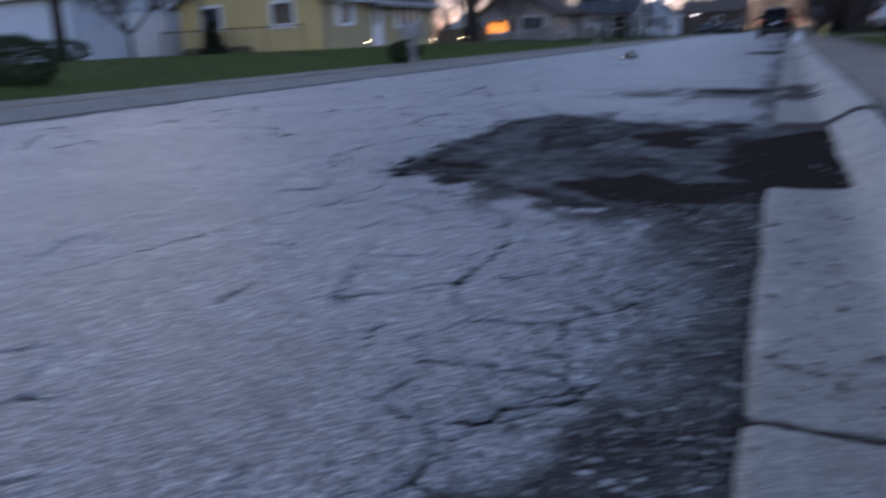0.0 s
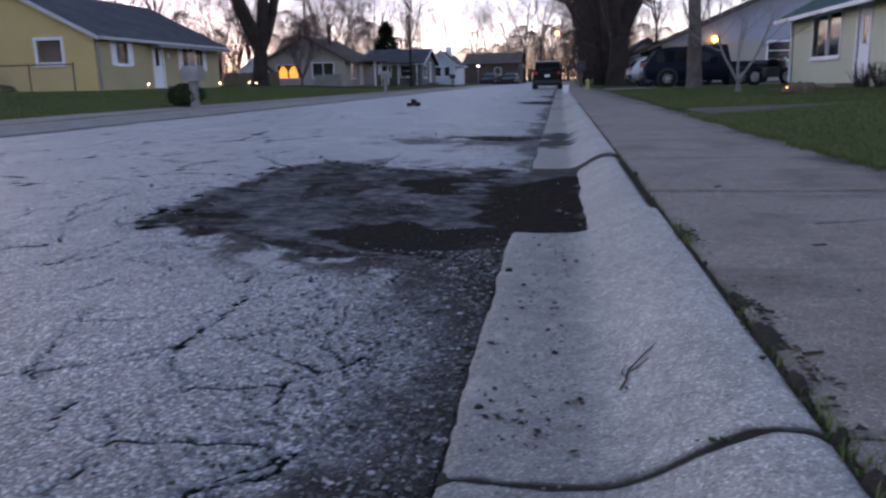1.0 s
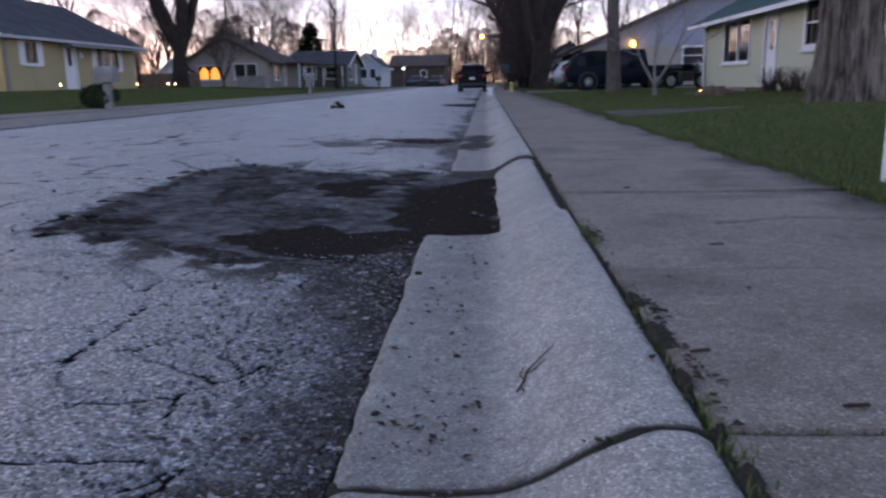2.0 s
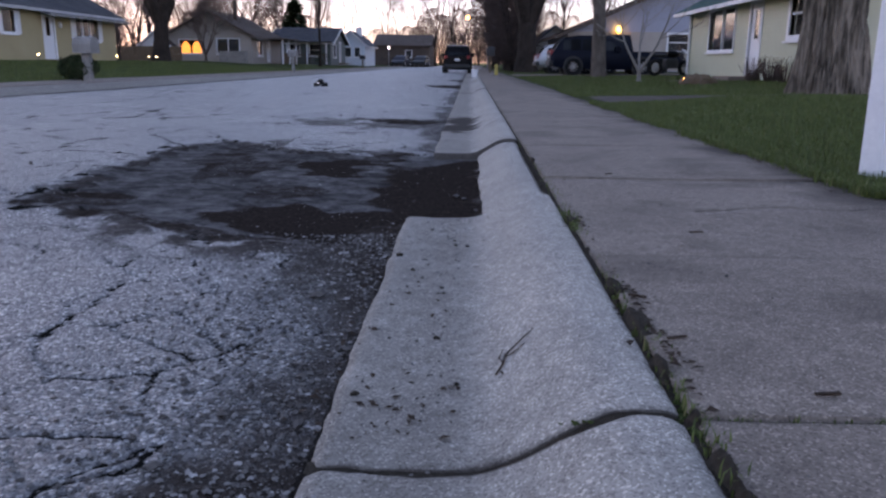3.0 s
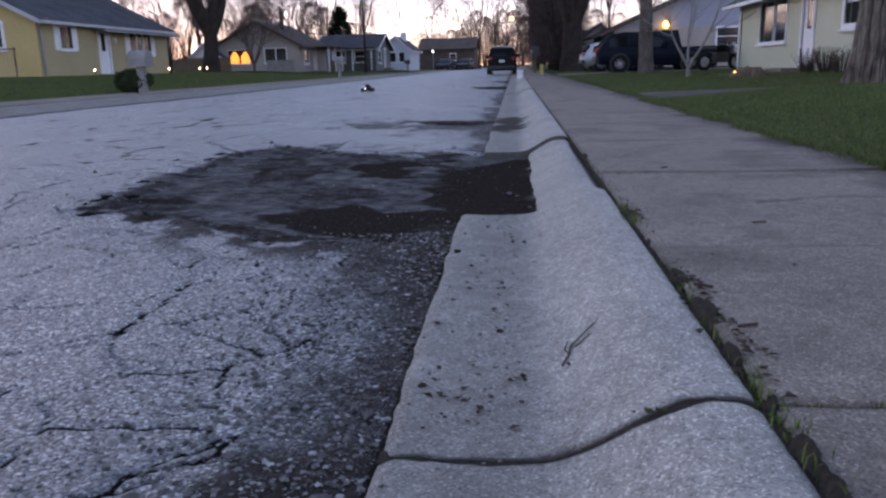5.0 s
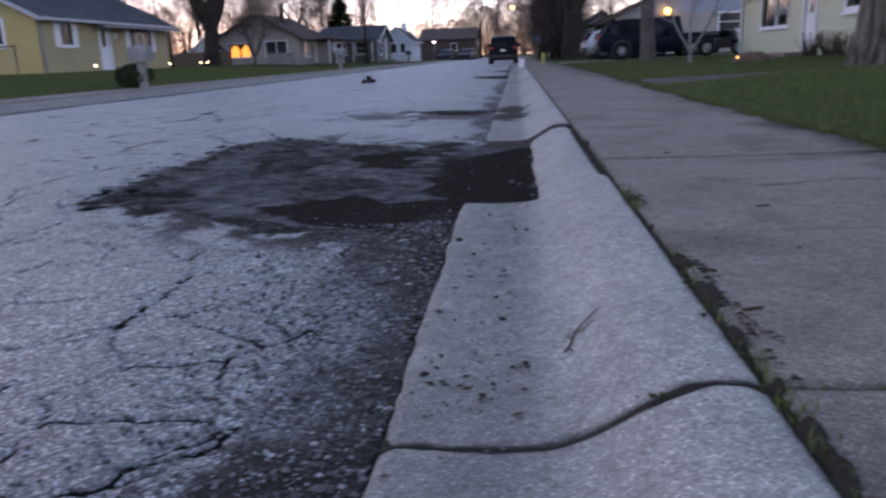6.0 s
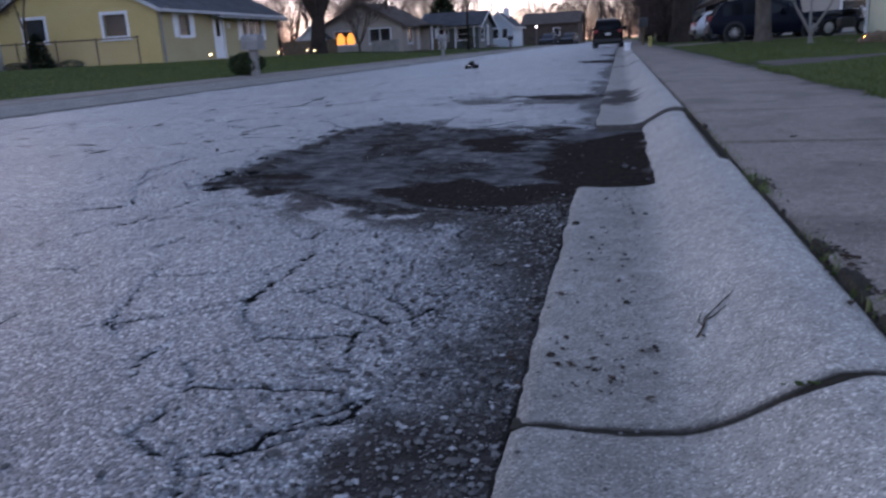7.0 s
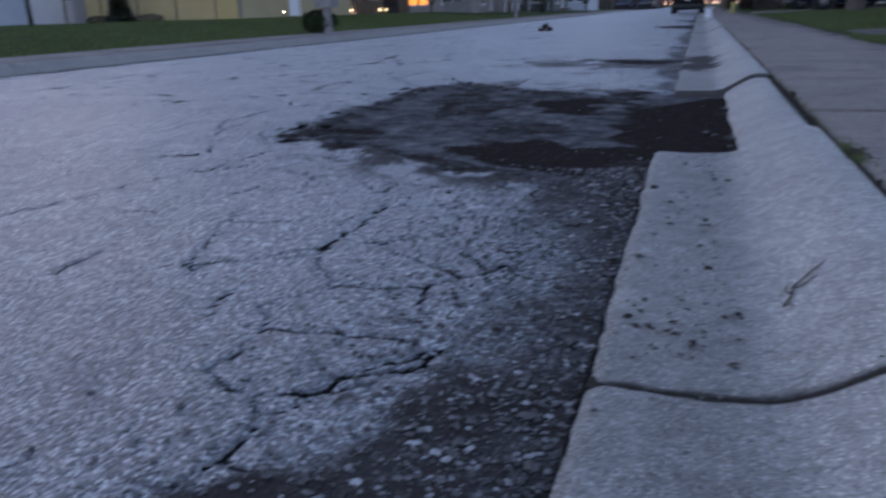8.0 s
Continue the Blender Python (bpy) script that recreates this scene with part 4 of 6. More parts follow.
part("garage_door", boxes((-28.72, -28.64, 28.0, 30.6, 0.6, 2.7), bevel=0.01), WHITE, h)

# taupe house
h = thing("house", (0, 0, 0), "taupe house with one orange lamplit window", "house")
south = [(-21.55, -19.9, 1.15, 2.12), (-18.7, -17.05, 1.18, 2.2)]
east = [(59.6, 60.9, 1.1, 2.1), (62.4, 63.3, 0.5, 2.4)]
shell(h, -22.4, -16.1, 58.0, 67.0, 0.42, 2.55, 4.25, "y", {k: TAUPE for k in "SNWE"}, {"S": south, "E": east}, 0.2)
gable_roof(h, "y", -22.4, -16.1, 58.0, 67.0, 2.55, 4.25, 0.5, SHINGLE_BROWN, SHINGLE_BROWN)
window(h, "y", 58.0, -1, *south[0], lit=CURTAIN_GLOW, trim=0.05)
window(h, "y", 58.0, -1, *south[1], bars=1, trim=0.07)
window(h, "x", -16.1, 1, *east[0], trim=0.12)
house_door(h, "x", -16.1, 1, *east[1])
part("chimney", boxes((-18.35, -18.1, 61.2, 61.45, 3.6, 5.1), (-18.39, -18.06, 61.16, 61.49, 5.1, 5.18)), BROWN, h)
for y in (61.6, 63.9, 66.4):
    part("porch_post", boxes((-14.7, -14.58, y, y + 0.12, 0.4, 2.3), bevel=0.01), WHITE, h)
part("porch_roof", boxes((-16.1, -14.4, 61.3, 66.8, 2.3, 2.42), bevel=0.02), SHINGLE_BROWN, h)
part("porch_rail", boxes((-14.68, -14.6, 61.7, 66.4, 1.2, 1.28), *[(-14.67, -14.63, 61.8 + 0.2 * i, 61.83 + 0.2 * i, 0.45, 1.2) for i in range(23)]), WOOD_DARK, h)

# dark green house
h = thing("house", (0, 0, 0), "low dark green house with porch and grey roof", "house")
east = [(76.5, 78.0, 1.1, 2.2), (80.0, 80.9, 0.55, 2.5)]
south = [(-17.2, -16.2, 1.2, 2.2), (-15.2, -14.3, 1.2, 2.2)]
shell(h, -19.0, -13.2, 75.0, 84.0, 0.5, 2.5, 3.9, "x", {k: GREEN for k in "SNWE"}, {"E": east, "S": south}, 0.2)
gable_roof(h, "x", -19.0, -13.2, 75.0, 84.0, 2.5, 3.9, 0.4, SHINGLE)
for w in south:
    window(h, "y", 75.0, -1, *w, trim=0.1, cross=True)
window(h, "x", -13.2, 1, *east[0], trim=0.1, cross=True)
house_door(h, "x", -13.2, 1, *east[1])
for x in (-18.9, -17.0, -15.1, -13.3):
    part("porch_post", boxes((x - 0.06, x + 0.06, 73.2, 73.32, 0.4, 2.4), bevel=0.01), WHITE, h)
part("porch_roof", boxes((-19.2, -13.0, 73.0, 75.0, 2.4, 2.5), bevel=0.02), SHINGLE, h)
part("porch_rail", boxes((-18.9, -13.3, 73.22, 73.3, 1.2, 1.28), *[(-18.8 + 0.25 * i, -18.77 + 0.25 * i, 73.24, 73.28, 0.45, 1.2) for i in range(22)]), WOOD_DARK, h)

# pale house
h = thing("house", (0, 0, 0), "small pale blue gabled house", "house")
south = [(-14.0, -13.2, 1.2, 2.2), (-12.8, -12.2, 1.2, 2.2)]
shell(h, -14.9, -11.6, 88.0, 97.0, 0.45, 2.6, 4.0, "y", {k: PALE for k in "SNWE"}, {"S": south}, 0.2)
gable_roof(h, "y", -14.9, -11.6, 88.0, 97.0, 2.6, 4.0, 0.3, SHINGLE)
for w in south:
    window(h, "y", 88.0, -1, *w, trim=0.08)
part("chimney", boxes((-13.2, -12.5, 92.0, 92.5, 3.5, 4.55)), WHITE, h)

# long brown building at the bend
h = thing("building", (0, 0, 0), "long brown brick building with dark windows", "building")
south = [(-9.0, -8.2, 1.4, 2.3)]
shell(h, -13.4, -5.6, 112.0, 124.0, 0.2, 3.0, 4.6, "x", {k: BROWN for k in "SNWE"}, {"S": south})
gable_roof(h, "x", -13.4, -5.6, 112.0, 124.0, 3.0, 4.6, 0.3, SHINGLE_BROWN, BROWN, 0.5)
for w in south:
    window(h, "y", 112.0, -1, *w, trim=0.07)

# white gable behind the yellow house
h = thing("shed", (0, 0, 0), "white gabled shed behind the trees", "shed")
shell(h, -24.1, -21.9, 57.0, 61.0, 0.5, 1.75, 2.7, "y", {k: WHITE for k in "SNWE"}, {})
gable_roof(h, "y", -24.1, -21.9, 57.0, 61.0, 1.75, 2.7, 0.25, SHINGLE)

# sage house on this side
h = thing("house", (0, 0, 0), "sage green clapboard house with teal roof", "house")
west = [(24.25, 26.85, 1.15, 2.42), (21.95, 22.85, 0.36, 2.4), (18.6, 19.9, 1.42, 2.5)]
shell(h, 8.5, 16.5, 13.0, 29.2, 0.33, 2.75, 4.9, "y", {k: SAGE for k in "SNWE"}, {"W": west}, 0.12)
gable_roof(h, "y", 8.5, 16.5, 13.0, 29.2, 2.75, 4.9, 0.5, SHINGLE_TEAL)
window(h, "x", 8.5, -1, *west[0], bars=1, trim=0.08)
house_door(h, "x", 8.5, -1, *west[1])
window(h, "x", 8.5, -1, *west[2], cross=True, trim=0.14)
bm = bmesh.new()
rod(bm, (8.42, 29.1, 0.3), (8.42, 29.1, 2.65), 0.05)
part("downpipe", bm, WHITE, h)
for k, (a, b) in enumerate(((23.95, 24.6), (26.5, 27.1))):
    bm = bmesh.new()
    for i in range(8):
        rod(bm, (8.78 + 0.03 * (i % 2), a + 0.085 * i, 1.1), (8.78 + 0.03 * (i % 2), a + 0.085 * i, 2.45), 0.05, sides=8)
    part("curtain", bm, DARK, h, "dark drawn-back curtain")

# blue house behind the drive
h = thing("house", (0, 0, 0), "grey-blue gabled house with a lit porch lamp", "house")
south = [(11.75, 12.95, 1.45, 2.38)]
shell(h, 5.9, 21.0, 46.0, 58.0, 0.3, 2.5, 5.75, "y", {"S_siding": TAUPE, **{k: BLUE for k in "SNWE"}}, {"S": south}, 0.2)
gable_roof(h, "y", 5.9, 21.0, 46.0, 58.0, 2.5, 5.75, 0.7, SHINGLE_BROWN, SHINGLE_BROWN)
window(h, "y", 46.0, -1, *south[0], cross=True)
bm = bmesh.new()
box(bm, 8.7, 8.9, 45.86, 46.0, 2.45, 2.5)
rod(bm, (8.8, 45.8, 2.5), (8.8, 45.8, 2.85), 0.03)
lamp = part("porch_lamp", bm, PLASTIC, h)
bm = bmesh.new()
ball(bm, (8.8, 45.75, 2.62), (0.16, 0.16, 0.19))
part("bulb", bm, PORCH, lamp, "glowing yellow porch bulb", True)


# low house behind the parked cars
h = thing("house", (0, 0, 0), "low dark-roofed gabled house behind the drive", "house")
shell(h, 5.3, 8.5, 63.0, 71.0, 0.3, 2.3, 3.6, "y", {k: TAUPE for k in "SNWE"}, {})
gable_roof(h, "y", 5.3, 8.5, 63.0, 71.0, 2.3, 3.6, 0.4, SHINGLE, SHINGLE)


# ---- trees ----
def tube(v, f, pts, radii, sides):
    base = len(v)
    for k, (p, r) in enumerate(zip(pts, radii)):
        d = (pts[min(k + 1, len(pts) - 1)] - pts[max(k - 1, 0)]).normalized()
        a = d.orthogonal().normalized()
        b = d.cross(a)
        for s in range(sides):
            t = 2 * math.pi * s / sides
            v.append(p + r * (math.cos(t) * a + math.sin(t) * b))
    for k in range(len(pts) - 1):
        for s in range(sides):
            i, j = base + k * sides + s, base + k * sides + (s + 1) % sides
            f.append((i, j, j + sides, i + sides))


def grow(v, f, rng, at, way, length, radius, level, last, lean_up, kids, wobble, sides):
    n = (9, 7, 5, 4, 3)[min(level, 4)]
    pts, radii, p, d = [at], [radius], at.copy(), way.normalized()
    for k in range(n):
        d = (d + Vector((rng.uniform(-1, 1), rng.uniform(-1, 1), rng.uniform(-1, 1))) * wobble + Vector((0, 0, lean_up))).normalized()
        p = p + d * (length / n)
        pts.append(p)
        radii.append(max(radius * (1 - 0.75 * (k + 1) / n), 0.004))
    tube(v, f, pts, radii, sides[min(level, len(sides) - 1)])
    if level >= last:
        return
    for i in range(kids[min(level, len(kids) - 1)]):
        t = rng.uniform(0.3 if level else 0.45, 1.0)
        k = min(int(t * n), n - 1)
        q = pts[k].lerp(pts[k + 1], t * n - k)
        axis = (pts[k + 1] - pts[k]).normalized()
        side = axis.orthogonal().normalized()
        side.rotate(Matrix.Rotation(rng.uniform(0, 2 * math.pi), 3, axis))
        grow(v, f, rng, q, axis * rng.uniform(0.5, 0.9) + side * rng.uniform(0.55, 1.0), length * rng.uniform(0.42, 0.68), radii[k] * rng.uniform(0.45, 0.7), level + 1, last, lean_up * 0.8 + 0.03, kids, wobble * 1.1, sides)


def bare_tree(at, label, height, radius, seed, bark=BARK_DARK, kids=(9, 6, 5, 4), last=4, fork=3, spread=0.55, trunk=0.3, group="", sides=(9, 6, 4, 3, 3), flare=1.7, lobes=0.0, ridges=0.0, wood=None):
    """Trunk with a root flare, main limbs that fork from it, and bare branches down to twigs."""
    rng = random.Random(seed)
    t = thing("tree", at, label, "tree", group)
    th = height * trunk
    v, f = [], []
    n, sd = (40, 150) if ridges else (12, 26)
    lean = Vector((rng.uniform(-0.05, 0.05), rng.uniform(-0.05, 0.05), 0))
    for k in range(n + 1):
        z = -0.15 + (th + 0.15) * k / n
        r = radius * (1 + (flare - 1) * math.exp(-max(z, 0) / (radius * 1.1))) * (1 - 0.18 * k / n)
        for s in range(sd):
            a = 2 * math.pi * s / sd
            w = 1 + 0.05 * noise.noise((math.cos(a) * 2, math.sin(a) * 2, z * 1.5 + seed)) + lobes * math.exp(-max(z, 0) / 1.2) * math.cos(a * 5 + seed) + lobes * 0.5 * math.cos(a * 9 + seed + z * 0.3)
            if ridges:
                f1 = noise.noise((math.cos(a) * 6.5, math.sin(a) * 6.5, z * 0.55))
                f2 = noise.noise((math.cos(a) * 15, math.sin(a) * 15, z * 1.6 + 7))
                w -= ridges * (max(0.0, 1 - abs(f1) * 5) + 0.6 * max(0.0, 1 - abs(f2) * 4))
            v.append(Vector((math.cos(a) * r * w, math.sin(a) * r * w, z)) + lean * z)
    for k in range(n):
        for s in range(sd):
            i, j = k * sd + s, k * sd + (s + 1) % sd
            f.append((i, j, j + sd, i + sd))
    f.append(tuple(range(n * sd, n * sd + sd)))
    obj("trunk", v, f, bark, t, "", True)
    v, f = [], []
    top = Vector((0, 0, th)) + lean * th
    for i in range(fork):
        a = 2 * math.pi * (i + rng.uniform(-0.2, 0.2)) / fork + seed
        way = Vector((math.cos(a) * spread, math.sin(a) * spread, 1))
        grow(v, f, rng, top - Vector((0, 0, radius * 0.6)), way, height * (1 - trunk) * rng.uniform(0.85, 1.05), radius * (0.72 if fork > 1 else 0.82), 0, last, 0.05, kids, 0.10, sides)
    obj("crown", v, f, wood or (TWIGS if bark is not BARK_PALE else BARK_PALE), t, "bare leafless branches", True)
    return t


bare_tree((6.15, 12.0, 0.2), "massive old tree with furrowed bark on the lawn", 15, 0.5, 3, BARK_RIBBED, lobes=0.10, ridges=0.17, trunk=0.25, flare=1.32, last=3)
bare_tree((5.15, 29.4, 0.2), "bare tree with a slim grey trunk beside the driveway", 11, 0.27, 8, BARK, trunk=0.33, flare=1.25, fork=3)
bare_tree((3.6, 47.0, 0.2), "large dark bare tree by the kerb", 15, 0.6, 12, BARK_DARK, trunk=0.2, fork=4, spread=0.6, flare=1.3, wood=BARK_DARK)
bare_tree((3.4, 58.0, 0.2), "dense brown bare tree by the kerb", 12, 0.35, 15, BARK_DARK, trunk=0.16, fork=5, spread=0.8, kids=(11, 7, 5, 4))
bare_tree((3.6, 66.0, 0.2), "dense brown bare tree by the kerb", 12, 0.35, 19, BARK_DARK, trunk=0.16, fork=5, spread=0.8, kids=(11, 7, 5, 4))
bare_tree((-18.8, 47.3, 0.55), "large dark bare tree beside the yellow house", 16, 0.5, 23, BARK_DARK, trunk=0.15, fork=5, spread=0.42, flare=1.25, wood=BARK_DARK)
bare_tree((-18.6, 55.0, 0.5), "small bare tree before the taupe house", 3.6, 0.1, 27, BARK, trunk=0.16, fork=5, spread=0.6, last=3)
bare_tree((5.0, 21.3, 0.15), "small pale-barked bare tree on the lawn", 2.4, 0.06, 31, BARK_PALE, trunk=0.13, fork=3, spread=0.7, last=3, kids=(5, 4, 3))
bare_tree((-24.0, 27.6, 0.5), "thin bare sapling by the fence", 5.5, 0.05, 33, BARK_DARK, trunk=0.3, fork=3, spread=0.25, last=3)
bare_tree((-12.5, 66.0, 0.4), "slender bare tree with upright branches", 9.0, 0.11, 36, BARK_DARK, trunk=0.33, fork=4, spread=0.22)

bare_tree((-22.5, 18.5, 0.5), "dark slim tree before the white house", 9.5, 0.2, 38, BARK_DARK, trunk=0.35, fork=3, flare=1.2, spread=0.4)
bare_tree((-23.2, 22.4, 0.5), "small spreading bare tree before the white house", 3.4, 0.09, 39, BARK_DARK, trunk=0.3, fork=5, spread=1.3, last=4, flare=1.2)
# the woods behind: a few bare trees, each repeated at many places
KINDS = [bare_tree((-60 + 8 * i, 150, 0.3), "bare leafless woodland tree", 11 + 2.2 * (i % 4), 0.14, 60 + i, BARK_DARK, (8, 6, 4, 3), 3 if i % 2 else 4, 3, 0.45, 0.3, "woods behind the houses", (6, 4, 3, 3, 3)) for i in range(6)]
rng = random.Random(5)
for i in range(78):
    y = rng.uniform(62, 170)
    x = rng.choice((rng.uniform(-75, -26), rng.uniform(-55, -24), rng.uniform(-40, 40), rng.uniform(14, 60)))
    if y < 128 and -24 < x < 12:
        y = rng.uniform(130, 185)
    if y < 72 and 4 < x < 24:
        y += 20
    copy_thing(KINDS[i % 6], pose(x, y, 0.3, 0, 0, rng.uniform(0, 360)) @ Matrix.Scale(rng.uniform(0.75, 1.2), 4))
for x, y, k in ((-4.5, 106, 1), (-2.6, 118, 3), (-1.0, 130, 5), (-3.4, 140, 0), (1.0, 150, 2), (3.4, 96, 4), (5.0, 84, 1), (2.8, 108, 5), (-7.6, 132, 4), (-28, 52, 2), (-31, 46, 4), (-34, 58, 0), (-27, 66, 5), (9.5, 80, 3), (12, 72, 0)):
    copy_thing(KINDS[k], pose(x, y, 0.3, 0, 0, 40 * x))


def needle_tree(at, label, height, width, seed, leaf, name="evergreen", category="tree", group=""):
    """A cone-shaped evergreen: a trunk and many drooping sprays with an uneven outline."""
    rng = random.Random(seed)
    t = thing(name, at, label, category, group)
    bm = bmesh.new()
    rod(bm, (0, 0, -0.1), (0, 0, height * 0.9), width * 0.07, width * 0.01)
    part("trunk", bm, BARK_DARK, t)
    v, f = [], []
    for i in range(1500):
        h = rng.random() ** 1.4
        r = width * 0.5 * (1 - h) * rng.uniform(0.45, 1.08) + 0.02
        a = rng.uniform(0, 2 * math.pi)
        c = Vector((math.cos(a) * r, math.sin(a) * r, height * (0.06 + 0.94 * h)))
        out = Vector((math.cos(a), math.sin(a), rng.uniform(-0.5, 0.5))) * width * rng.uniform(0.08, 0.18)
        side = Vector((-math.sin(a), math.cos(a), rng.uniform(-0.6, 0.6))) * width * rng.uniform(0.03, 0.07)
        k = len(v)
        v += [c - side, c + side, c + out + side * 0.3, c + out - side * 0.3]
        f.append((k, k + 1, k + 2, k + 3))
    obj("crown", v, f, leaf, t)
    return t


def shrub(at, label, size, seed, leaf=SHRUB, count=2600, twiggy=False):
    """A clipped shrub: stems and many small leaves over a rounded body with gaps."""
    rng = random.Random(seed)
    t = thing("shrub", at, label, "shrub")
    bm = bmesh.new()
    for i in range(9 if not twiggy else 60):
        a = rng.uniform(0, 6.28)
        k = rng.uniform(0.3, 1.0)
        rod(bm, (0.1 * size[0] * math.cos(a), 0.1 * size[1] * math.sin(a), -0.05), (k * size[0] * 0.5 * math.cos(a), k * size[1] * 0.5 * math.sin(a), size[2] * rng.uniform(0.5, 1.0)), 0.012, 0.004, 5)
    part("woody_base", bm, TWIGS, t)
    if twiggy:
        return t
    v, f = [], []
    for i in range(count):
        d = Vector((rng.gauss(0, 1), rng.gauss(0, 1), rng.gauss(0, 1))).normalized() * rng.uniform(0.72, 1.04)
        d *= 1 + 0.12 * noise.noise(d * 2.3 + Vector((seed, 0, 0)))
        c = Vector((d.x * size[0] / 2, d.y * size[1] / 2, size[2] * (0.5 + 0.5 * d.z)))
        a = Vector((rng.gauss(0, 1), rng.gauss(0, 1), rng.gauss(0, 1))).normalized() * rng.uniform(0.02, 0.045)
        b = a.orthogonal() * 0.8
        k = len(v)
        v += [c - a, c + b * 0.5, c + a, c - b * 0.5]
        f.append((k, k + 1, k + 2, k + 3))
    obj("foliage", v, f, leaf, t)
    return t


def brushy_tree(at, label, height, width, seed):
    """A thicket of fine dry twigs round a few stems, wide at half height, with gaps at its edge."""
    rng = random.Random(seed)
    t = thing("tree", at, label, "tree", "brown twiggy trees")
    v, f = [], []
    for i in range(6):
        a = rng.uniform(0, 6.28)
        pts = [Vector((0.2 * math.cos(a) + math.cos(a) * width * 0.3 * k * k, 0.2 * math.sin(a) + math.sin(a) * width * 0.3 * k * k, height * 0.9 * k - 0.1)) for k in (0, 0.25, 0.5, 0.75, 1.0)]
        tube(v, f, pts, [0.16, 0.12, 0.08, 0.05, 0.02], 6)
    obj("trunk", v, f, BARK_DARK, t, "", True)
    v, f = [], []
    for i in range(7000):
        h = rng.random()
        r = width * 0.5 * math.sin(math.pi * min(0.12 + 0.88 * h, 1.0)) ** 0.6 * rng.random() ** 0.45 * (0.85 + 0.3 * noise.noise((h * 4, seed, i * 0.001)))
        a = rng.uniform(0, 6.283)
        c = Vector((math.cos(a) * r, math.sin(a) * r, height * (0.05 + 0.95 * h)))
        d = Vector((math.cos(a) + rng.gauss(0, 0.6), math.sin(a) + rng.gauss(0, 0.6), rng.uniform(0.0, 1.4))).normalized() * rng.uniform(0.25, 0.7)
        w = d.orthogonal().normalized() * rng.uniform(0.012, 0.03)
        k = len(v)
        v += [c - w, c + w, c + d]
        f.append((k, k + 1, k + 2))
    obj("crown", v, f, TWIGS, t, "dense dry brown twigs")
    return t


needle_tree((-20.3, 92, 0.3), "dark pointed evergreen behind the roofs", 7.2, 4.8, 3, NEEDLE)
for i, (x, y, hh, ww) in enumerate(((3.0, 57.0, 9.0, 5.0), (3.2, 64.0, 10.5, 6.5), (2.6, 75.0, 9.0, 6.0), (3.1, 52.6, 7.0, 4.4), (3.6, 60.5, 9.0, 5.2))):
    brushy_tree((x, y, 0.2), "overgrown tree dense with brown twigs", hh, ww, 80 + i)
FAR = [brushy_tree((-30 - 9 * i, 118 + 5 * i, 0.2), "distant bare tree blurred brown with twigs", 10 + i, 9 + i, 90 + i) for i in range(3)]
rng = random.Random(21)
for i in range(58):
    x = -95 + 2.75 * i + rng.uniform(-1, 1)
    y = rng.uniform(150, 190) if -22 < x < 14 else rng.uniform(95, 150)
    k = rng.uniform(0.6, 0.95)
    copy_thing(FAR[i % 3], pose(x, y, 0.2, 0, 0, rng.uniform(0, 360)) @ Matrix.Diagonal((k, k, k * rng.uniform(0.75, 1.1), 1)))
for x, y, k in ((-23.5, 66.0, 0.55), (-26.5, 62.0, 0.6), (-25.0, 55.0, 0.4), (-29.0, 58.0, 0.6), (-2.0, 142.0, 0.8), (-5.5, 150.0, 0.9), (1.5, 138.0, 0.75), (0.0, 165.0, 1.0), (-9.0, 160.0, 0.9)):
    copy_thing(FAR[int(10 * k) % 3], pose(x, y, 0.3, 0, 0, 37 * x) @ Matrix.Scale(k, 4))
# unseen trees added behind the viewpoint, to darken what the window panes reflect
for i in range(26):
    copy_thing(FAR[i % 3], pose(-75 + 6 * i + rng.uniform(-2, 2), rng.uniform(-62, -42), 0.2, 0, 0, rng.uniform(0, 360)) @ Matrix.Scale(rng.uniform(0.6, 0.9), 4))
needle_tree((-24.3, 28.6, 0.5), "small dark cone-shaped shrub by the yellow house", 1.5, 1.2, 5, NEEDLE, "cone_shrub", "shrub")
shrub((-9.6, 18.45, 0.12), "dark rounded evergreen shrub beside the mailbox", (0.95, 0.9, 0.62), 4)
for i, x in enumerate((-25.8, -23.0)):
    shrub((x, 28.9, 0.5), "low dark clipped shrub against the yellow house", (1.3, 0.6, 0.4), 7 + i, SHRUB, 900)
for i, (y, w) in enumerate(((20.9, 0.9), (19.6, 1.0), (18.6, 0.9))):
    shrub((8.0, y, 0.22), "bare reddish twiggy shrub against the sage house", (w, 0.8, 0.7), 21 + i, SHRUB, 0, True)
shrub((-13.5, 72.0, 0.4), "dark rounded shrub before the porch", (1.6, 1.2, 1.1), 40, SHRUB, 900)
shrub((-12.1, 8.4, 0.15), "dark rounded shrub at the lawn edge", (1.3, 1.2, 0.95), 44, SHRUB, 3000)
shrub((-22.0, 18.1, 0.5), "dark rounded shrub at the foot of a tree", (2.0, 1.3, 0.85), 45, SHRUB, 2400)
shrub((-30.5, 22.5, 0.5), "dark spreading shrub by the white house", (3.2, 2.0, 1.3), 41, SHRUB, 2600)
shrub((-33.5, 23.6, 0.5), "dark spreading shrub by the white house", (2.2, 1.6, 1.6), 42, SHRUB, 2000)


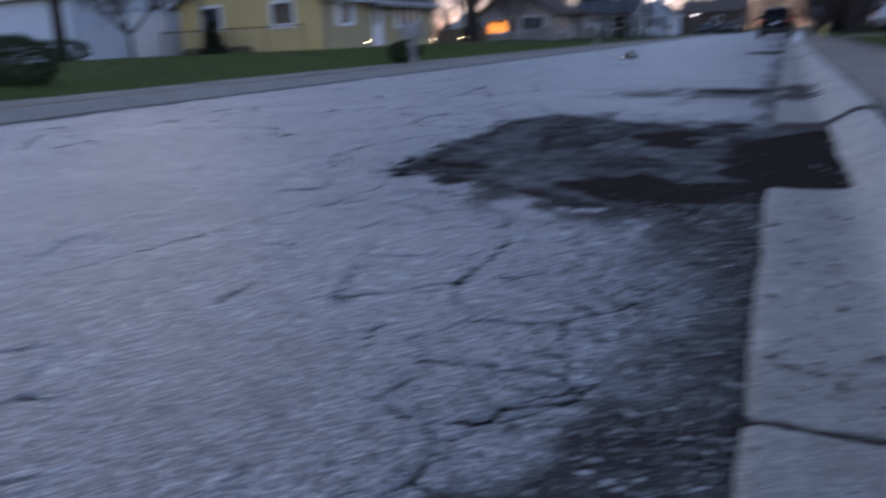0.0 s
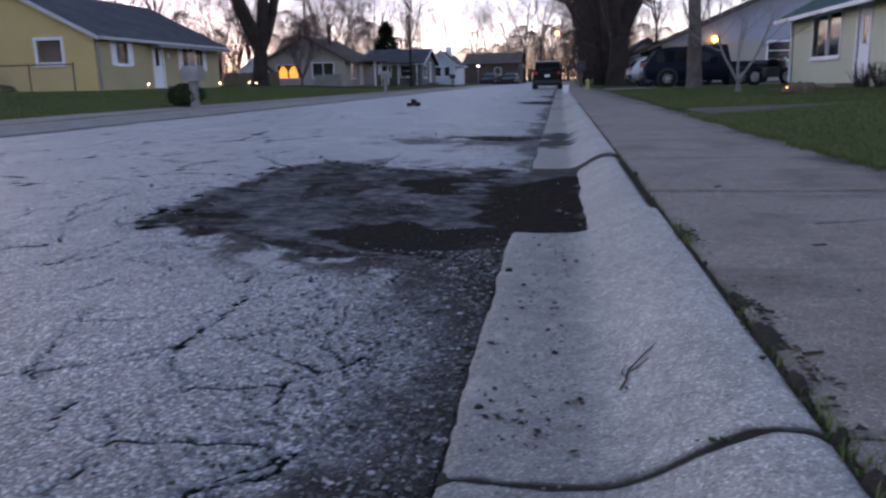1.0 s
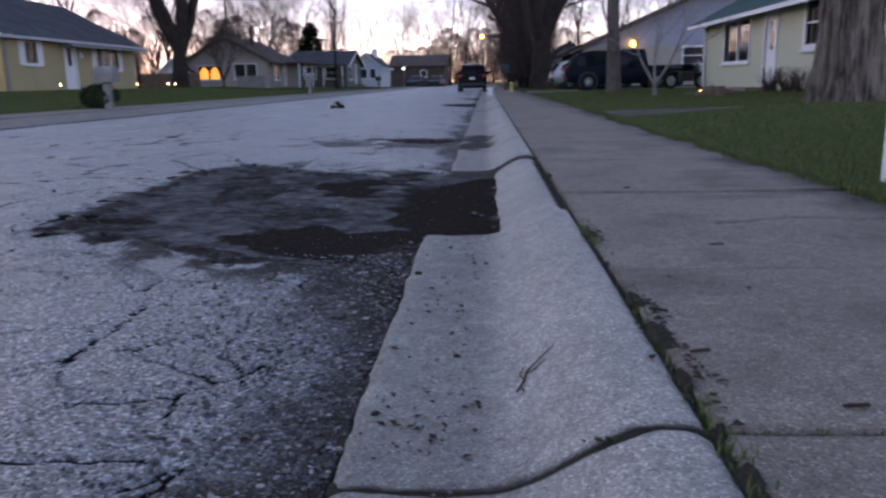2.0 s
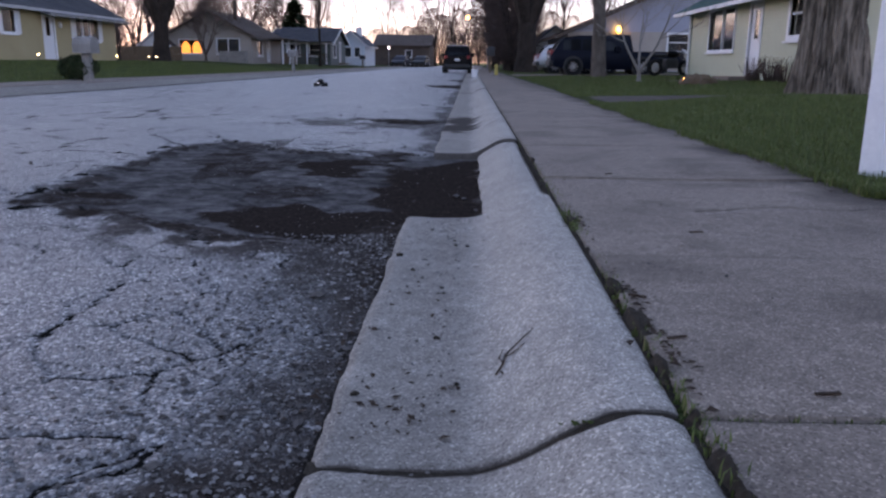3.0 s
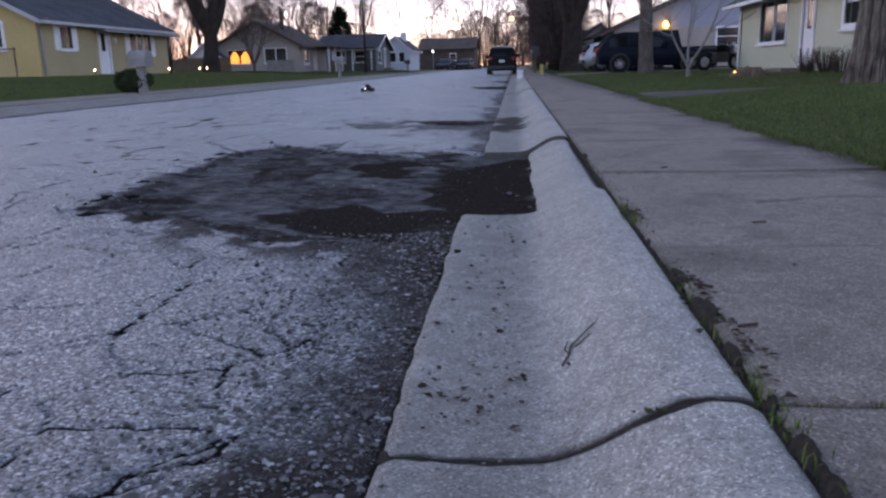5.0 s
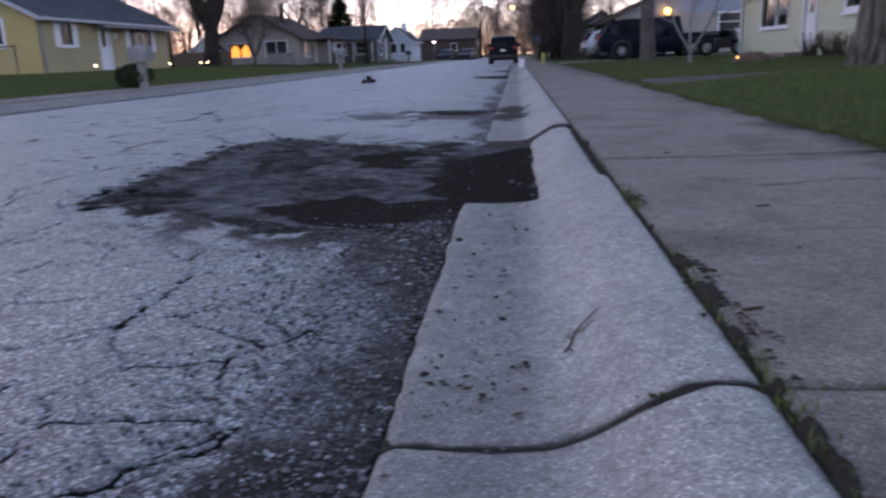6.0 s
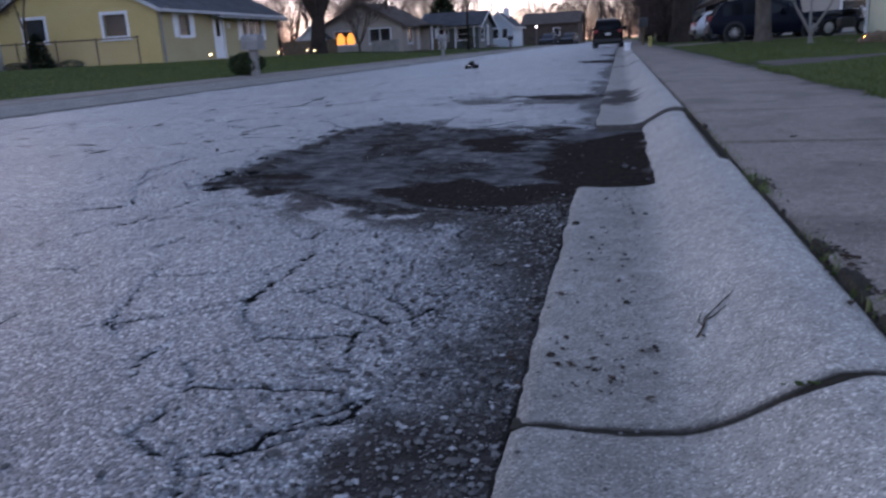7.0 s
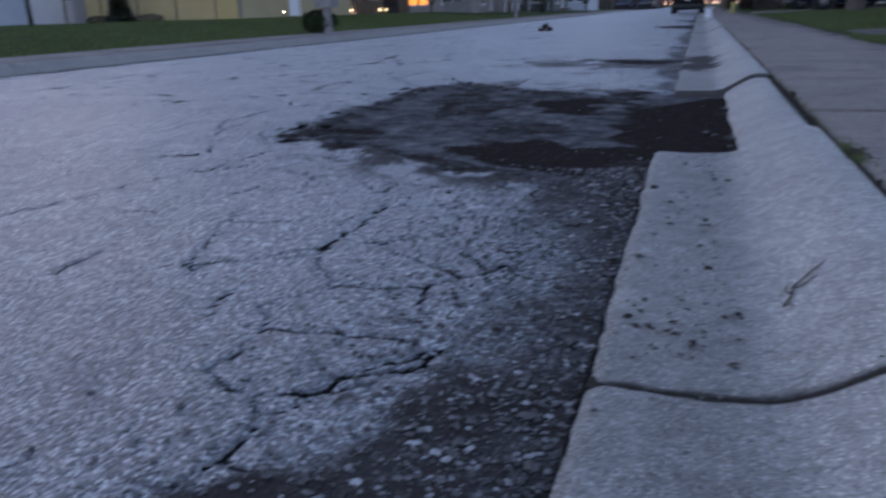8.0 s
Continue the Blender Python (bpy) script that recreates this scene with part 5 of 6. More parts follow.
# ---- vehicles ----
def wheel(parent, at, radius, width, rim=ALLOY):
    """A tyre with rounded shoulders and a spoked rim; the axle lies along y."""
    bm = bmesh.new()
    prof = [(0.62, 0.5), (0.9, 0.5), (0.98, 0.4), (1.0, 0.2), (1.0, -0.2), (0.98, -0.4), (0.9, -0.5), (0.62, -0.5)]
    n = 28
    rings = [[bm.verts.new((at[0] + math.cos(6.2832 * i / n) * r * radius, at[1] + w * width, at[2] + math.sin(6.2832 * i / n) * r * radius)) for r, w in prof] for i in range(n)]
    for i in range(n):
        for k in range(len(prof)):
            j = (k + 1) % len(prof)
            bm.faces.new((rings[i][k], rings[i][j], rings[(i + 1) % n][j], rings[(i + 1) % n][k]))
    root = new("wheel")
    root.parent = parent
    part("tyre", bm, RUBBER, root, "", True)
    bm = bmesh.new()
    rod(bm, (at[0], at[1] - width * 0.3, at[2]), (at[0], at[1] + width * 0.3, at[2]), radius * 0.6, sides=24)
    for s in (-1, 1):
        rod(bm, (at[0], at[1] + s * width * 0.3, at[2]), (at[0], at[1] + s * width * 0.46, at[2]), radius * 0.14, radius * 0.1)
        for i in range(9):
            a = 6.2832 * i / 9
            p = Vector((at[0] + math.cos(a) * radius * 0.6, at[1] + s * width * 0.4, at[2] + math.sin(a) * radius * 0.6))
            rod(bm, (at[0], at[1] + s * width * 0.42, at[2]), p, radius * 0.06, radius * 0.05, 6)
    part("rim", bm, rim, root)


def loft(stations, closed=True):
    """A skin over cross-sections; each a list of points, the same number in all."""
    bm = bmesh.new()
    rings = [[bm.verts.new(p) for p in s] for s in stations]
    n = len(rings[0])
    for a, b in zip(rings, rings[1:]):
        for i in range(n):
            j = (i + 1) % n
            bm.faces.new((a[i], a[j], b[j], b[i]))
    bm.faces.new(rings[0][::-1])
    bm.faces.new(rings[-1])
    return bm


def car(at, turn, label, paint, length=4.6, width=1.85, height=1.7, kind="suv", category="car"):
    """A parked car, its nose along its own +x: lower body, cabin with panes, wheels, bumpers, lamps, mirrors, plate."""
    c = thing("parked_car", at, label, category, "", "", turn)
    L, W = length / 2, width / 2
    belt, floor = height * (0.58 if kind == "pickup" else 0.61), 0.24

    def body_ring(x, w, lo, hi):
        return [(x, -w * 0.9, lo), (x, -w, lo + 0.14), (x, -w, hi - 0.16), (x, -w * 0.93, hi), (x, w * 0.93, hi), (x, w, hi - 0.16), (x, w, lo + 0.14), (x, w * 0.9, lo)]

    if kind == "pickup":
        rows = [(-L, 0.94, 0.45, belt - 0.02), (-L + 0.1, 1, 0.36, belt + 0.02), (-0.4, 1, floor, belt), (L * 0.45, 1, floor, belt), (L - 0.5, 0.98, floor, belt - 0.1), (L - 0.08, 0.92, 0.3, belt - 0.22), (L, 0.85, 0.4, belt - 0.35)]
        roof = [(-0.45, belt - 0.02, 0.9), (-0.3, height, 0.74), (0.75, height, 0.74), (1.35, belt - 0.02, 0.88)]
    else:
        rows = [(-L, 0.86, 0.42, belt - 0.05), (-L + 0.12, 0.97, 0.34, belt), (-L + 0.8, 1, floor, belt), (0.3, 1, floor, belt - 0.02), (L - 1.0, 0.98, floor, belt - 0.08), (L - 0.25, 0.92, 0.26, belt - 0.2), (L, 0.8, 0.36, belt - 0.36)]
        roof = [(-L + 0.1, belt - 0.02, 0.92), (-L + 0.36, height - 0.26, 0.82), (-L + 0.58, height - 0.08, 0.78), (-L + 1.1, height, 0.76), (-0.5, height - 0.005, 0.76), (-0.05, height - 0.06, 0.77), (0.42, height - 0.24, 0.81), (1.2, belt - 0.08, 0.9)]
    body = part("body", loft([body_ring(x, W * w, lo, hi) for x, w, lo, hi in rows]), paint, c, "", True)
    body.data.set_sharp_from_angle(angle=radians(35))
    cab = part("cabin", loft([[(x, -W * w, z), (x, -W * w * 1.0 + 0.0, z - 0.06), (x, -W * 0.92, belt - 0.08), (x, W * 0.92, belt - 0.08), (x, W * w, z - 0.06), (x, W * w, z)] for x, z, w in roof]), paint, c, "", True)
    cab.data.set_sharp_from_angle(angle=radians(35))
    xa, xb = (roof[1][0] + 0.12, roof[-2][0] - 0.05)

    def roof_at(x):
        for (x0, z0, w0), (x1, z1, w1) in zip(roof, roof[1:]):
            if x0 <= x <= x1:
                return z0 + (z1 - z0) * (x - x0) / (x1 - x0)
        return belt

    for s in (-1, 1):
        cuts = [xa, xa + (xb - xa) * 0.36, xa + (xb - xa) * 0.68, xb]
        for p, q in zip(cuts, cuts[1:]):
            bm = bmesh.new()
            pts = [(p + 0.04, belt + 0.03), (q - 0.04 + (0.25 if q == xb else 0), belt + 0.03), (q - 0.04, roof_at(q - 0.04) - 0.1), (p + 0.04, roof_at(p + 0.04) - 0.1)]
            outer = []
            for d in (0.012, -0.02):
                outer.append([bm.verts.new((x, s * (W * (0.92 - 0.17 * (z - belt + 0.08) / (height - belt)) + d), z)) for x, z in pts])
            for i in range(4):
                j = (i + 1) % 4
                bm.faces.new((outer[0][i], outer[0][j], outer[1][j], outer[1][i]))
            bm.faces.new(outer[0])
            bm.faces.new(outer[1][::-1])
            part("side_window", bm, TINT, c)
        part("mirror", boxes((xb - 0.05, xb + 0.12, s * W * 0.95 - 0.02, s * W * 0.95 + s * 0.2 + 0.02, belt + 0.02, belt + 0.17), bevel=0.03), paint, c)
        part("tail_light", boxes((-L - 0.012, -L + 0.16, s * W * 0.78 - 0.09, s * W * 0.78 + 0.1, belt - 0.17, belt + 0.03), bevel=0.02), RED_LENS, c, "red tail light")
        part("headlight", boxes((L - 0.3, L - 0.03, s * W * 0.7 - 0.16, s * W * 0.7 + 0.12, belt - 0.42, belt - 0.28), bevel=0.02), TINT, c, "dark unlit headlight")
        for x in (-L * 0.6, L * 0.62):
            wheel(c, (x, s * (W - 0.075), 0.35), 0.35, 0.23)
            bm = bmesh.new()
            rod(bm, (x, s * (W - 0.25), 0.36), (x, s * (W + 0.006), 0.36), 0.42, sides=24)
            part("wheel_arch", bm, PLASTIC, c)
    bm = bmesh.new()
    box(bm, -L - 0.03, -L + 0.1, -W * 0.68, W * 0.68, belt + 0.05 if kind != "pickup" else belt - 0.4, height - 0.2 if kind != "pickup" else belt - 0.12, 0.02)
    if kind == "suv":
        for v in bm.verts:
            v.co.x += 0.1 + (v.co.z - belt) * 0.72
    part("rear_window" if kind != "pickup" else "tailgate", bm, TINT if kind != "pickup" else paint, c)
    part("rear_bumper", boxes((-L - 0.07, -L + 0.12, -W * 0.93, W * 0.93, 0.36, 0.58), bevel=0.03), PLASTIC, c)
    part("front_bumper", boxes((L - 0.15, L + 0.04, -W * 0.8, W * 0.8, 0.3, 0.5), bevel=0.03), PLASTIC, c)
    part("number_plate", boxes((-L - 0.035, -L + 0.02, -0.17, 0.17, belt - 0.3, belt - 0.16), bevel=0.005), PLATE, c, "pale blank number plate")
    return c


car((-0.62, 52.0, -0.03), 90, "black four-wheel-drive parked at the kerb", BLACK, 4.5, 1.85, 1.8)
car((5.95, 33.2, 0.19), 0, "dark navy car parked on a driveway", NAVY, 4.7, 1.85, 1.62)
car((7.1, 36.0, 0.2), 183, "dark pickup truck parked on the driveway", NAVY, 5.4, 1.95, 1.75, "pickup", "truck")
car((5.75, 39.6, 0.18), 2, "silver car parked behind a navy car", SILVER, 4.4, 1.78, 1.45)
for i, (x, y) in enumerate(((-9.0, 104), (-6.6, 108))):
    car((x, y, 0.1), 262, "dark car parked far down the street", BLACK if i else NAVY, 4.5, 1.8, 1.45)

# motorbike at the corner of the sage house
b = thing("motorbike", (7.95, 29.9, 0.23), "black motorbike parked at the house corner", "motorbike", "", "", 20)
wheel(b, (-0.65, 0, 0.31), 0.31, 0.13)
wheel(b, (0.7, 0, 0.31), 0.31, 0.1)
bm = bmesh.new()
ball(bm, (0.1, 0, 0.82), (0.33, 0.15, 0.15))
part("tank", bm, BLACK, b, "", True)
bm = bmesh.new()
ball(bm, (-0.45, 0, 0.78), (0.36, 0.14, 0.08))
part("seat", bm, PLASTIC, b, "", True)
part("engine", boxes((-0.25, 0.3, -0.16, 0.16, 0.28, 0.65), bevel=0.05), PLASTIC, b)
bm = bmesh.new()
for s in (-1, 1):
    rod(bm, (0.7, s * 0.09, 0.31), (0.42, s * 0.09, 1.0), 0.025)
    rod(bm, (0.42, s * 0.09, 1.0), (0.3, s * 0.38, 1.08), 0.016)
part("fork", bm, PLASTIC, b)
bm = bmesh.new()
ball(bm, (0.56, 0, 0.92), (0.09, 0.1, 0.1))
part("headlamp", bm, ALLOY, b, "", True)

# small radio-controlled truck on the road
r = thing("toy_truck", (-3.45, 18.3, 0.036), "small black radio-controlled truck on the asphalt", "toy car", "", "", -97)
for sx in (-0.13, 0.13):
    for sy in (-0.1, 0.1):
        wheel(r, (sx, sy, 0.048), 0.048, 0.055, PLASTIC)
part("chassis", boxes((-0.17, 0.17, -0.05, 0.05, 0.05, 0.075), (-0.19, -0.16, -0.06, 0.06, 0.045, 0.07), (0.16, 0.2, -0.07, 0.07, 0.045, 0.07), bevel=0.006), PLASTIC, r)
body = loft([[(x, -w, lo), (x, -w, hi - 0.015), (x, -w * 0.8, hi), (x, w * 0.8, hi), (x, w, hi - 0.015), (x, w, lo)] for x, w, lo, hi in ((-0.18, 0.05, 0.08, 0.11), (-0.1, 0.065, 0.075, 0.13), (-0.05, 0.055, 0.075, 0.175), (0.04, 0.055, 0.075, 0.18), (0.08, 0.065, 0.075, 0.13), (0.18, 0.05, 0.075, 0.1))])
part("body", body, BLACK, r, "", True)
bm = bmesh.new()
for s in (-1, 1):
    rod(bm, (-0.13, s * 0.02, 0.07), (-0.13, s * 0.075, 0.05), 0.008)
    rod(bm, (0.13, s * 0.02, 0.07), (0.13, s * 0.075, 0.05), 0.008)
part("axle", bm, PLASTIC, r)
part("roof_lamp", boxes((0.19, 0.197, -0.014, 0.014, 0.085, 0.094), bevel=0.002), HEAD, r, "bright white lamp bar")


# ---- street furniture ----
def mailbox(at, label, turn=0.0, post=GREY_PAINT, chest=GREY_PAINT, size=0.17, height=1.1, thick=0.16):
    m = thing("mailbox", at, label, "mailbox", "", "", turn)
    part("post", boxes((-thick / 2, thick / 2, -thick / 2, thick / 2, -0.2, height - 0.35), bevel=0.012), post, m)
    prof = [(-size, 0), (size, 0), (size, size * 0.9)] + [(size * math.cos(a), size * 0.9 + size * 0.8 * math.sin(a)) for a in (0.5, 1.0, 1.57, 2.1, 2.6)] + [(-size, size * 0.9)]
    part("chest", loft([[(x, y, height - 0.35 + z) for y, z in prof] for x in (-0.23, 0.23)]), chest, m, "", False)
    part("flag", boxes((-0.05, 0.02, size, size + 0.012, height - 0.2, height + 0.02)), WOOD_DARK, m)
    return m


m = mailbox((-9.28, 18.3, 0.11), "weathered grey mailbox on a thick post", 0, GREY_PAINT, GREY_PAINT, 0.24, 1.02, 0.19)
mailbox((-8.45, 37.6, 0.1), "weathered grey mailbox on a wooden post", 0, GREY_PAINT, GREY_PAINT, 0.2, 1.1, 0.14)
mailbox((-8.9, 66.0, 0.1), "dark mailbox on a post", 0, WOOD_DARK, PLASTIC, 0.2, 1.1, 0.12)
mailbox((1.35, 44.0, 0.1), "dark mailbox beside the kerb", 0, WOOD_DARK, PLASTIC, 0.3, 1.3, 0.12)

p = thing("post", (2.25, 2.64, 0.1), "white painted square wooden post with nail marks", "post", "", "", 38)
part("shaft", boxes((-0.05, 0.05, -0.05, 0.05, -0.3, 1.55), bevel=0.006), WHITE, p)
part("cap", boxes((-0.065, 0.065, -0.065, 0.065, 1.55, 1.585), bevel=0.01), WHITE, p)
for i in range(7):
    bm = bmesh.new()
    rod(bm, (-0.02 + 0.02 * (i % 2), -0.049, 0.05 + 0.19 * i), (-0.02 + 0.02 * (i % 2), -0.054, 0.05 + 0.19 * i), 0.006, sides=8)
    part("nail", bm, WOOD_DARK, p, "rusty nail head")

b = thing("bucket", (0.42, 30.5, 0.08), "small white plastic bucket standing on the kerb", "bucket")
bm = bmesh.new()
rod(bm, (0, 0, 0), (0, 0, 0.3), 0.11, 0.13, 20)
part("shell", bm, WHITE, b)
bm = bmesh.new()
rod(bm, (0, 0, 0.3), (0, 0, 0.32), 0.142, sides=20)
part("rim", bm, WHITE, b)
b = thing("marker_post", (1.45, 36.0, 0.1), "short yellow marker post beside the pavement", "post")
bm = bmesh.new()
rod(bm, (0, 0, 0), (0, 0, 0.4), 0.09, 0.07, 14)
part("shaft", bm, YELLOW_PLASTIC, b)
bm = bmesh.new()
ball(bm, (0, 0, 0.42), (0.1, 0.1, 0.07))
part("cap", bm, YELLOW_PLASTIC, b, "", True)

# fence before the yellow gable
f = thing("fence", (0, 0, 0), "low weathered wire fence with a wooden top rail", "fence")
part("rail", boxes((-27.2, -19.3, 28.46, 28.52, 1.62, 1.68)), WOOD_DARK, f)
for i in range(5):
    bm = bmesh.new()
    rod(bm, (-27.2 + 1.96 * i, 28.5, 0.4), (-27.2 + 1.96 * i, 28.5, 1.72), 0.035)
    part("post", bm, WOOD_DARK, f)
bm = bmesh.new()
for i in range(52):
    box(bm, -27.2 + 0.152 * i, -27.195 + 0.152 * i, 28.498, 28.502, 0.5, 1.62)
for i in range(8):
    box(bm, -27.2, -19.4, 28.498, 28.502, 0.55 + 0.14 * i, 0.555 + 0.14 * i)
part("wire_mesh", bm, ALLOY, f)

def board_fence(x0, x1, y, z0, height, label, wood):
    """Upright boards side by side on two rails."""
    t = thing("fence", (x0, y, z0), label, "fence")
    for k in (0.3, 0.8):
        part("rail", boxes((0, x1 - x0, 0.03, 0.07, height * k - 0.04, height * k + 0.04)), wood, t)
    n = max(int((x1 - x0) / 0.17), 2)
    for i in range(n):
        w = (x1 - x0) / n
        part("board", boxes((i * w + 0.006, (i + 1) * w - 0.006, 0.0, 0.028, -0.1, height - 0.03 * (i % 3 == 1))), wood, t)


board_fence(-18.45, -16.3, 57.55, 0.4, 0.95, "weathered grey board fence before the taupe house", GREY_PAINT)
board_fence(-23.6, -19.4, 52.5, 0.5, 1.05, "dark board fence between two houses", WOOD_DARK)
for x, y in ((-17.4, 30.8), (-17.2, 37.6), (-17.0, 41.0), (-17.3, 42.8)):
    g = thing("garden_lamp", (x, y, 0.48), "small lit garden lamp on a stake", "lamp", "garden lamps")
    bm = bmesh.new()
    rod(bm, (0, 0, -0.1), (0, 0, 0.28), 0.012)
    part("stake", bm, PLASTIC, g)
    bm = bmesh.new()
    ball(bm, (0, 0, 0.32), (0.03, 0.03, 0.036))
    part("bulb", bm, GARDEN, g, "glowing warm bulb", True)
    bm = bmesh.new()
    rod(bm, (0, 0, 0.37), (0, 0, 0.4), 0.08, 0.02)
    part("cap", bm, PLASTIC, g)
for x, y in ((5.42, 18.15), (5.95, 18.0)):
    g = thing("garden_lamp", (x, y, 0.19), "small lit orange lamp among rocks", "lamp", "rock lamps")
    bm = bmesh.new()
    ball(bm, (0, 0, 0.13), (0.016, 0.016, 0.019))
    part("bulb", bm, AMBER, g, "glowing orange bulb", True)
    bm = bmesh.new()
    rod(bm, (0, 0, -0.05), (0, 0, 0.1), 0.015)
    part("stake", bm, PLASTIC, g)
rng = random.Random(3)
for i in range(7):
    g = thing("rock", (5.5 + 0.1 * i, 18.3 + rng.uniform(-0.15, 0.15), 0.16), "brown rough rock in a heap on the lawn", "rock", "rock heap")
    bm = bmesh.new()
    ball(bm, (0, 0, 0.06), (rng.uniform(0.12, 0.22), rng.uniform(0.12, 0.2), rng.uniform(0.1, 0.24)), 2, 0.12, rng)
    part("stone", bm, WOOD_DARK, g, "", False)

s = thing("street_lamp", (1.7, 68.8, 0.1), "street lamp on a tall pole, lit amber", "lamp")
bm = bmesh.new()
rod(bm, (0, 0, 0), (0, 0, 4.5), 0.08, 0.05)
rod(bm, (0, 0, 4.4), (-1.7, 0, 4.6), 0.04, 0.03)
part("pole", bm, GREY_PAINT, s)
part("head", boxes((-2.0, -1.55, -0.14, 0.14, 4.5, 4.64), bevel=0.04), GREY_PAINT, s)
bm = bmesh.new()
ball(bm, (-1.78, 0, 4.36), (0.17, 0.17, 0.15))
part("bulb", bm, AMBER, s, "glowing amber bulb", True)
s = thing("yard_lamp", (-10.6, 104.0, 0.2), "distant white yard lamp on a pole", "lamp")
bm = bmesh.new()
rod(bm, (0, 0, 0), (0, 0, 2.2), 0.05)
part("pole", bm, GREY_PAINT, s)
bm = bmesh.new()
ball(bm, (0, 0, 2.3), (0.12, 0.12, 0.12))
part("bulb", bm, HEAD, s, "glowing white bulb", True)
for x, y, hgt in ((-17.5, 92.0, 8.0), (-23.0, 70.0, 8.5), (2.2, 84.0, 8.0)):
    s = thing("utility_pole", (x, y, 0.2), "tall wooden utility pole with a crossarm", "pole")
    bm = bmesh.new()
    rod(bm, (0, 0, -0.3), (0, 0, hgt), 0.13, 0.09)
    part("pole", bm, WOOD_DARK, s)
    part("crossarm", boxes((-0.9, 0.9, -0.06, 0.06, hgt - 0.6, hgt - 0.48)), WOOD_DARK, s)


# ---- small things on the ground ----
def stones_mesh(name, rng, places, material):
    """Loose stones as one mesh: each a small crumpled octahedron, half sunk."""
    base = np.array([(1, 0, 0), (-1, 0, 0), (0, 1, 0), (0, -1, 0), (0, 0, 1), (0, 0, -0.6), (0.62, 0.62, 0.45), (-0.62, 0.62, 0.45), (-0.62, -0.62, 0.45), (0.62, -0.62, 0.45)])
    tri = [(4, 0, 6), (4, 6, 2), (4, 2, 7), (4, 7, 1), (4, 1, 8), (4, 8, 3), (4, 3, 9), (4, 9, 0), (5, 6, 0), (5, 2, 6), (5, 7, 2), (5, 1, 7), (5, 8, 1), (5, 3, 8), (5, 9, 3), (5, 0, 9)]
    v, f = [], []
    for x, y, z, r in places:
        a = rng.uniform(0, 6.28)
        k = base * (rng.uniform(0.7, 1.3), rng.uniform(0.6, 1.0), rng.uniform(0.45, 0.8)) * (1 + np.array([[rng.uniform(-0.22, 0.22)] for _ in range(10)]))
        c, s = math.cos(a), math.sin(a)
        k = np.stack([k[:, 0] * c - k[:, 1] * s, k[:, 0] * s + k[:, 1] * c, k[:, 2]], 1) * r + (x, y, z)
        n = len(v)
        v += k.tolist()
        f += [(i + n, j + n, l + n) for i, j, l in tri]
    return obj(name, v, f, material)


def surface_z(x, y):
    if x > 0.64:
        return 0.113
    if x < 0 or (2.04 < y < 4.42 and x < 0.32):
        i = min(int(np.searchsorted(ROAD_GRID["x"], x)), len(ROAD_GRID["x"]) - 1)
        return float(ROAD_GRID["z"][int(np.searchsorted(ROAD_GRID["y"], y)), i])
    return float(kerb_z(np.float64(x)))


rng = random.Random(11)
places = []
while len(places) < 7500:
    y = -0.75 + 2.5 * rng.random() ** 1.15
    x = -abs(rng.gauss(0, 0.26)) - 0.005
    if x < -1.6:
        continue
    places.append((x, y, surface_z(x, y) + 0.001, 0.002 + 0.0075 * rng.random() ** 3))
for i in range(1500):
    x, y = rng.uniform(-2.4, 0.0), -0.75 + 4.5 * rng.random() ** 1.4
    places.append((x, y, surface_z(x, y) + 0.001, 0.002 + 0.003 * rng.random() ** 2))
for i in range(120):
    x, y = rng.uniform(-0.7, 0.3), rng.uniform(1.7, 4.5)
    places.append((x, y, surface_z(x, y) + 0.003, 0.002 + 0.006 * rng.random() ** 3))
for i in range(330):
    x, y = 0.24 - abs(rng.gauss(0, 0.12)), rng.uniform(-0.4, 2.0)
    if x > 0.01:
        places.append((x, y, surface_z(x, y) + 0.001, 0.0018 + 0.004 * rng.random() ** 3))
for i in range(260):
    x, y = rng.uniform(0.64, 2.0), rng.uniform(-0.4, 5.0)
    places.append((x, y, 0.114, 0.0015 + 0.004 * rng.random() ** 3))
tagged(stones_mesh("gravel", rng, places, PEBBLE), "loose grey and white grit strewn along the gutter", "gravel", "", "stuff")

for x, y, r in ((-0.166, 0.892, 0.02), (-0.07, -0.2, 0.014), (-0.03, 0.62, 0.018), (-0.02, 0.5, 0.014), (-0.09, 0.33, 0.013), (-0.05, 0.1, 0.013), (-0.2, 0.12, 0.012), (-0.25, -0.08, 0.014), (-0.15, -0.3, 0.015), (-0.04, -0.33, 0.016), (0.2, 2.75, 0.022), (0.24, 2.68, 0.018), (0.12, 2.13, 0.013), (0.30, 2.35, 0.016), (-0.3, 0.45, 0.011), (-0.12, 1.2, 0.012), (-0.36, -0.22, 0.013), (-2.35, 3.3, 0.02), (0.26, 1.47, 0.011), (0.22, 1.49, 0.010), (0.19, 0.95, 0.008), (0.195, 0.9, 0.007), (0.93, 0.72, 0.007)):
    s = stones_mesh("pebble", rng, [(0, 0, r * 0.3, r)], PEBBLE)
    s.location = (x, y, surface_z(x, y))
    tagged(s, "small pale loose stone by the gutter" if x < 0.64 else "small pale stone on the pavement", "stone", "loose stones")


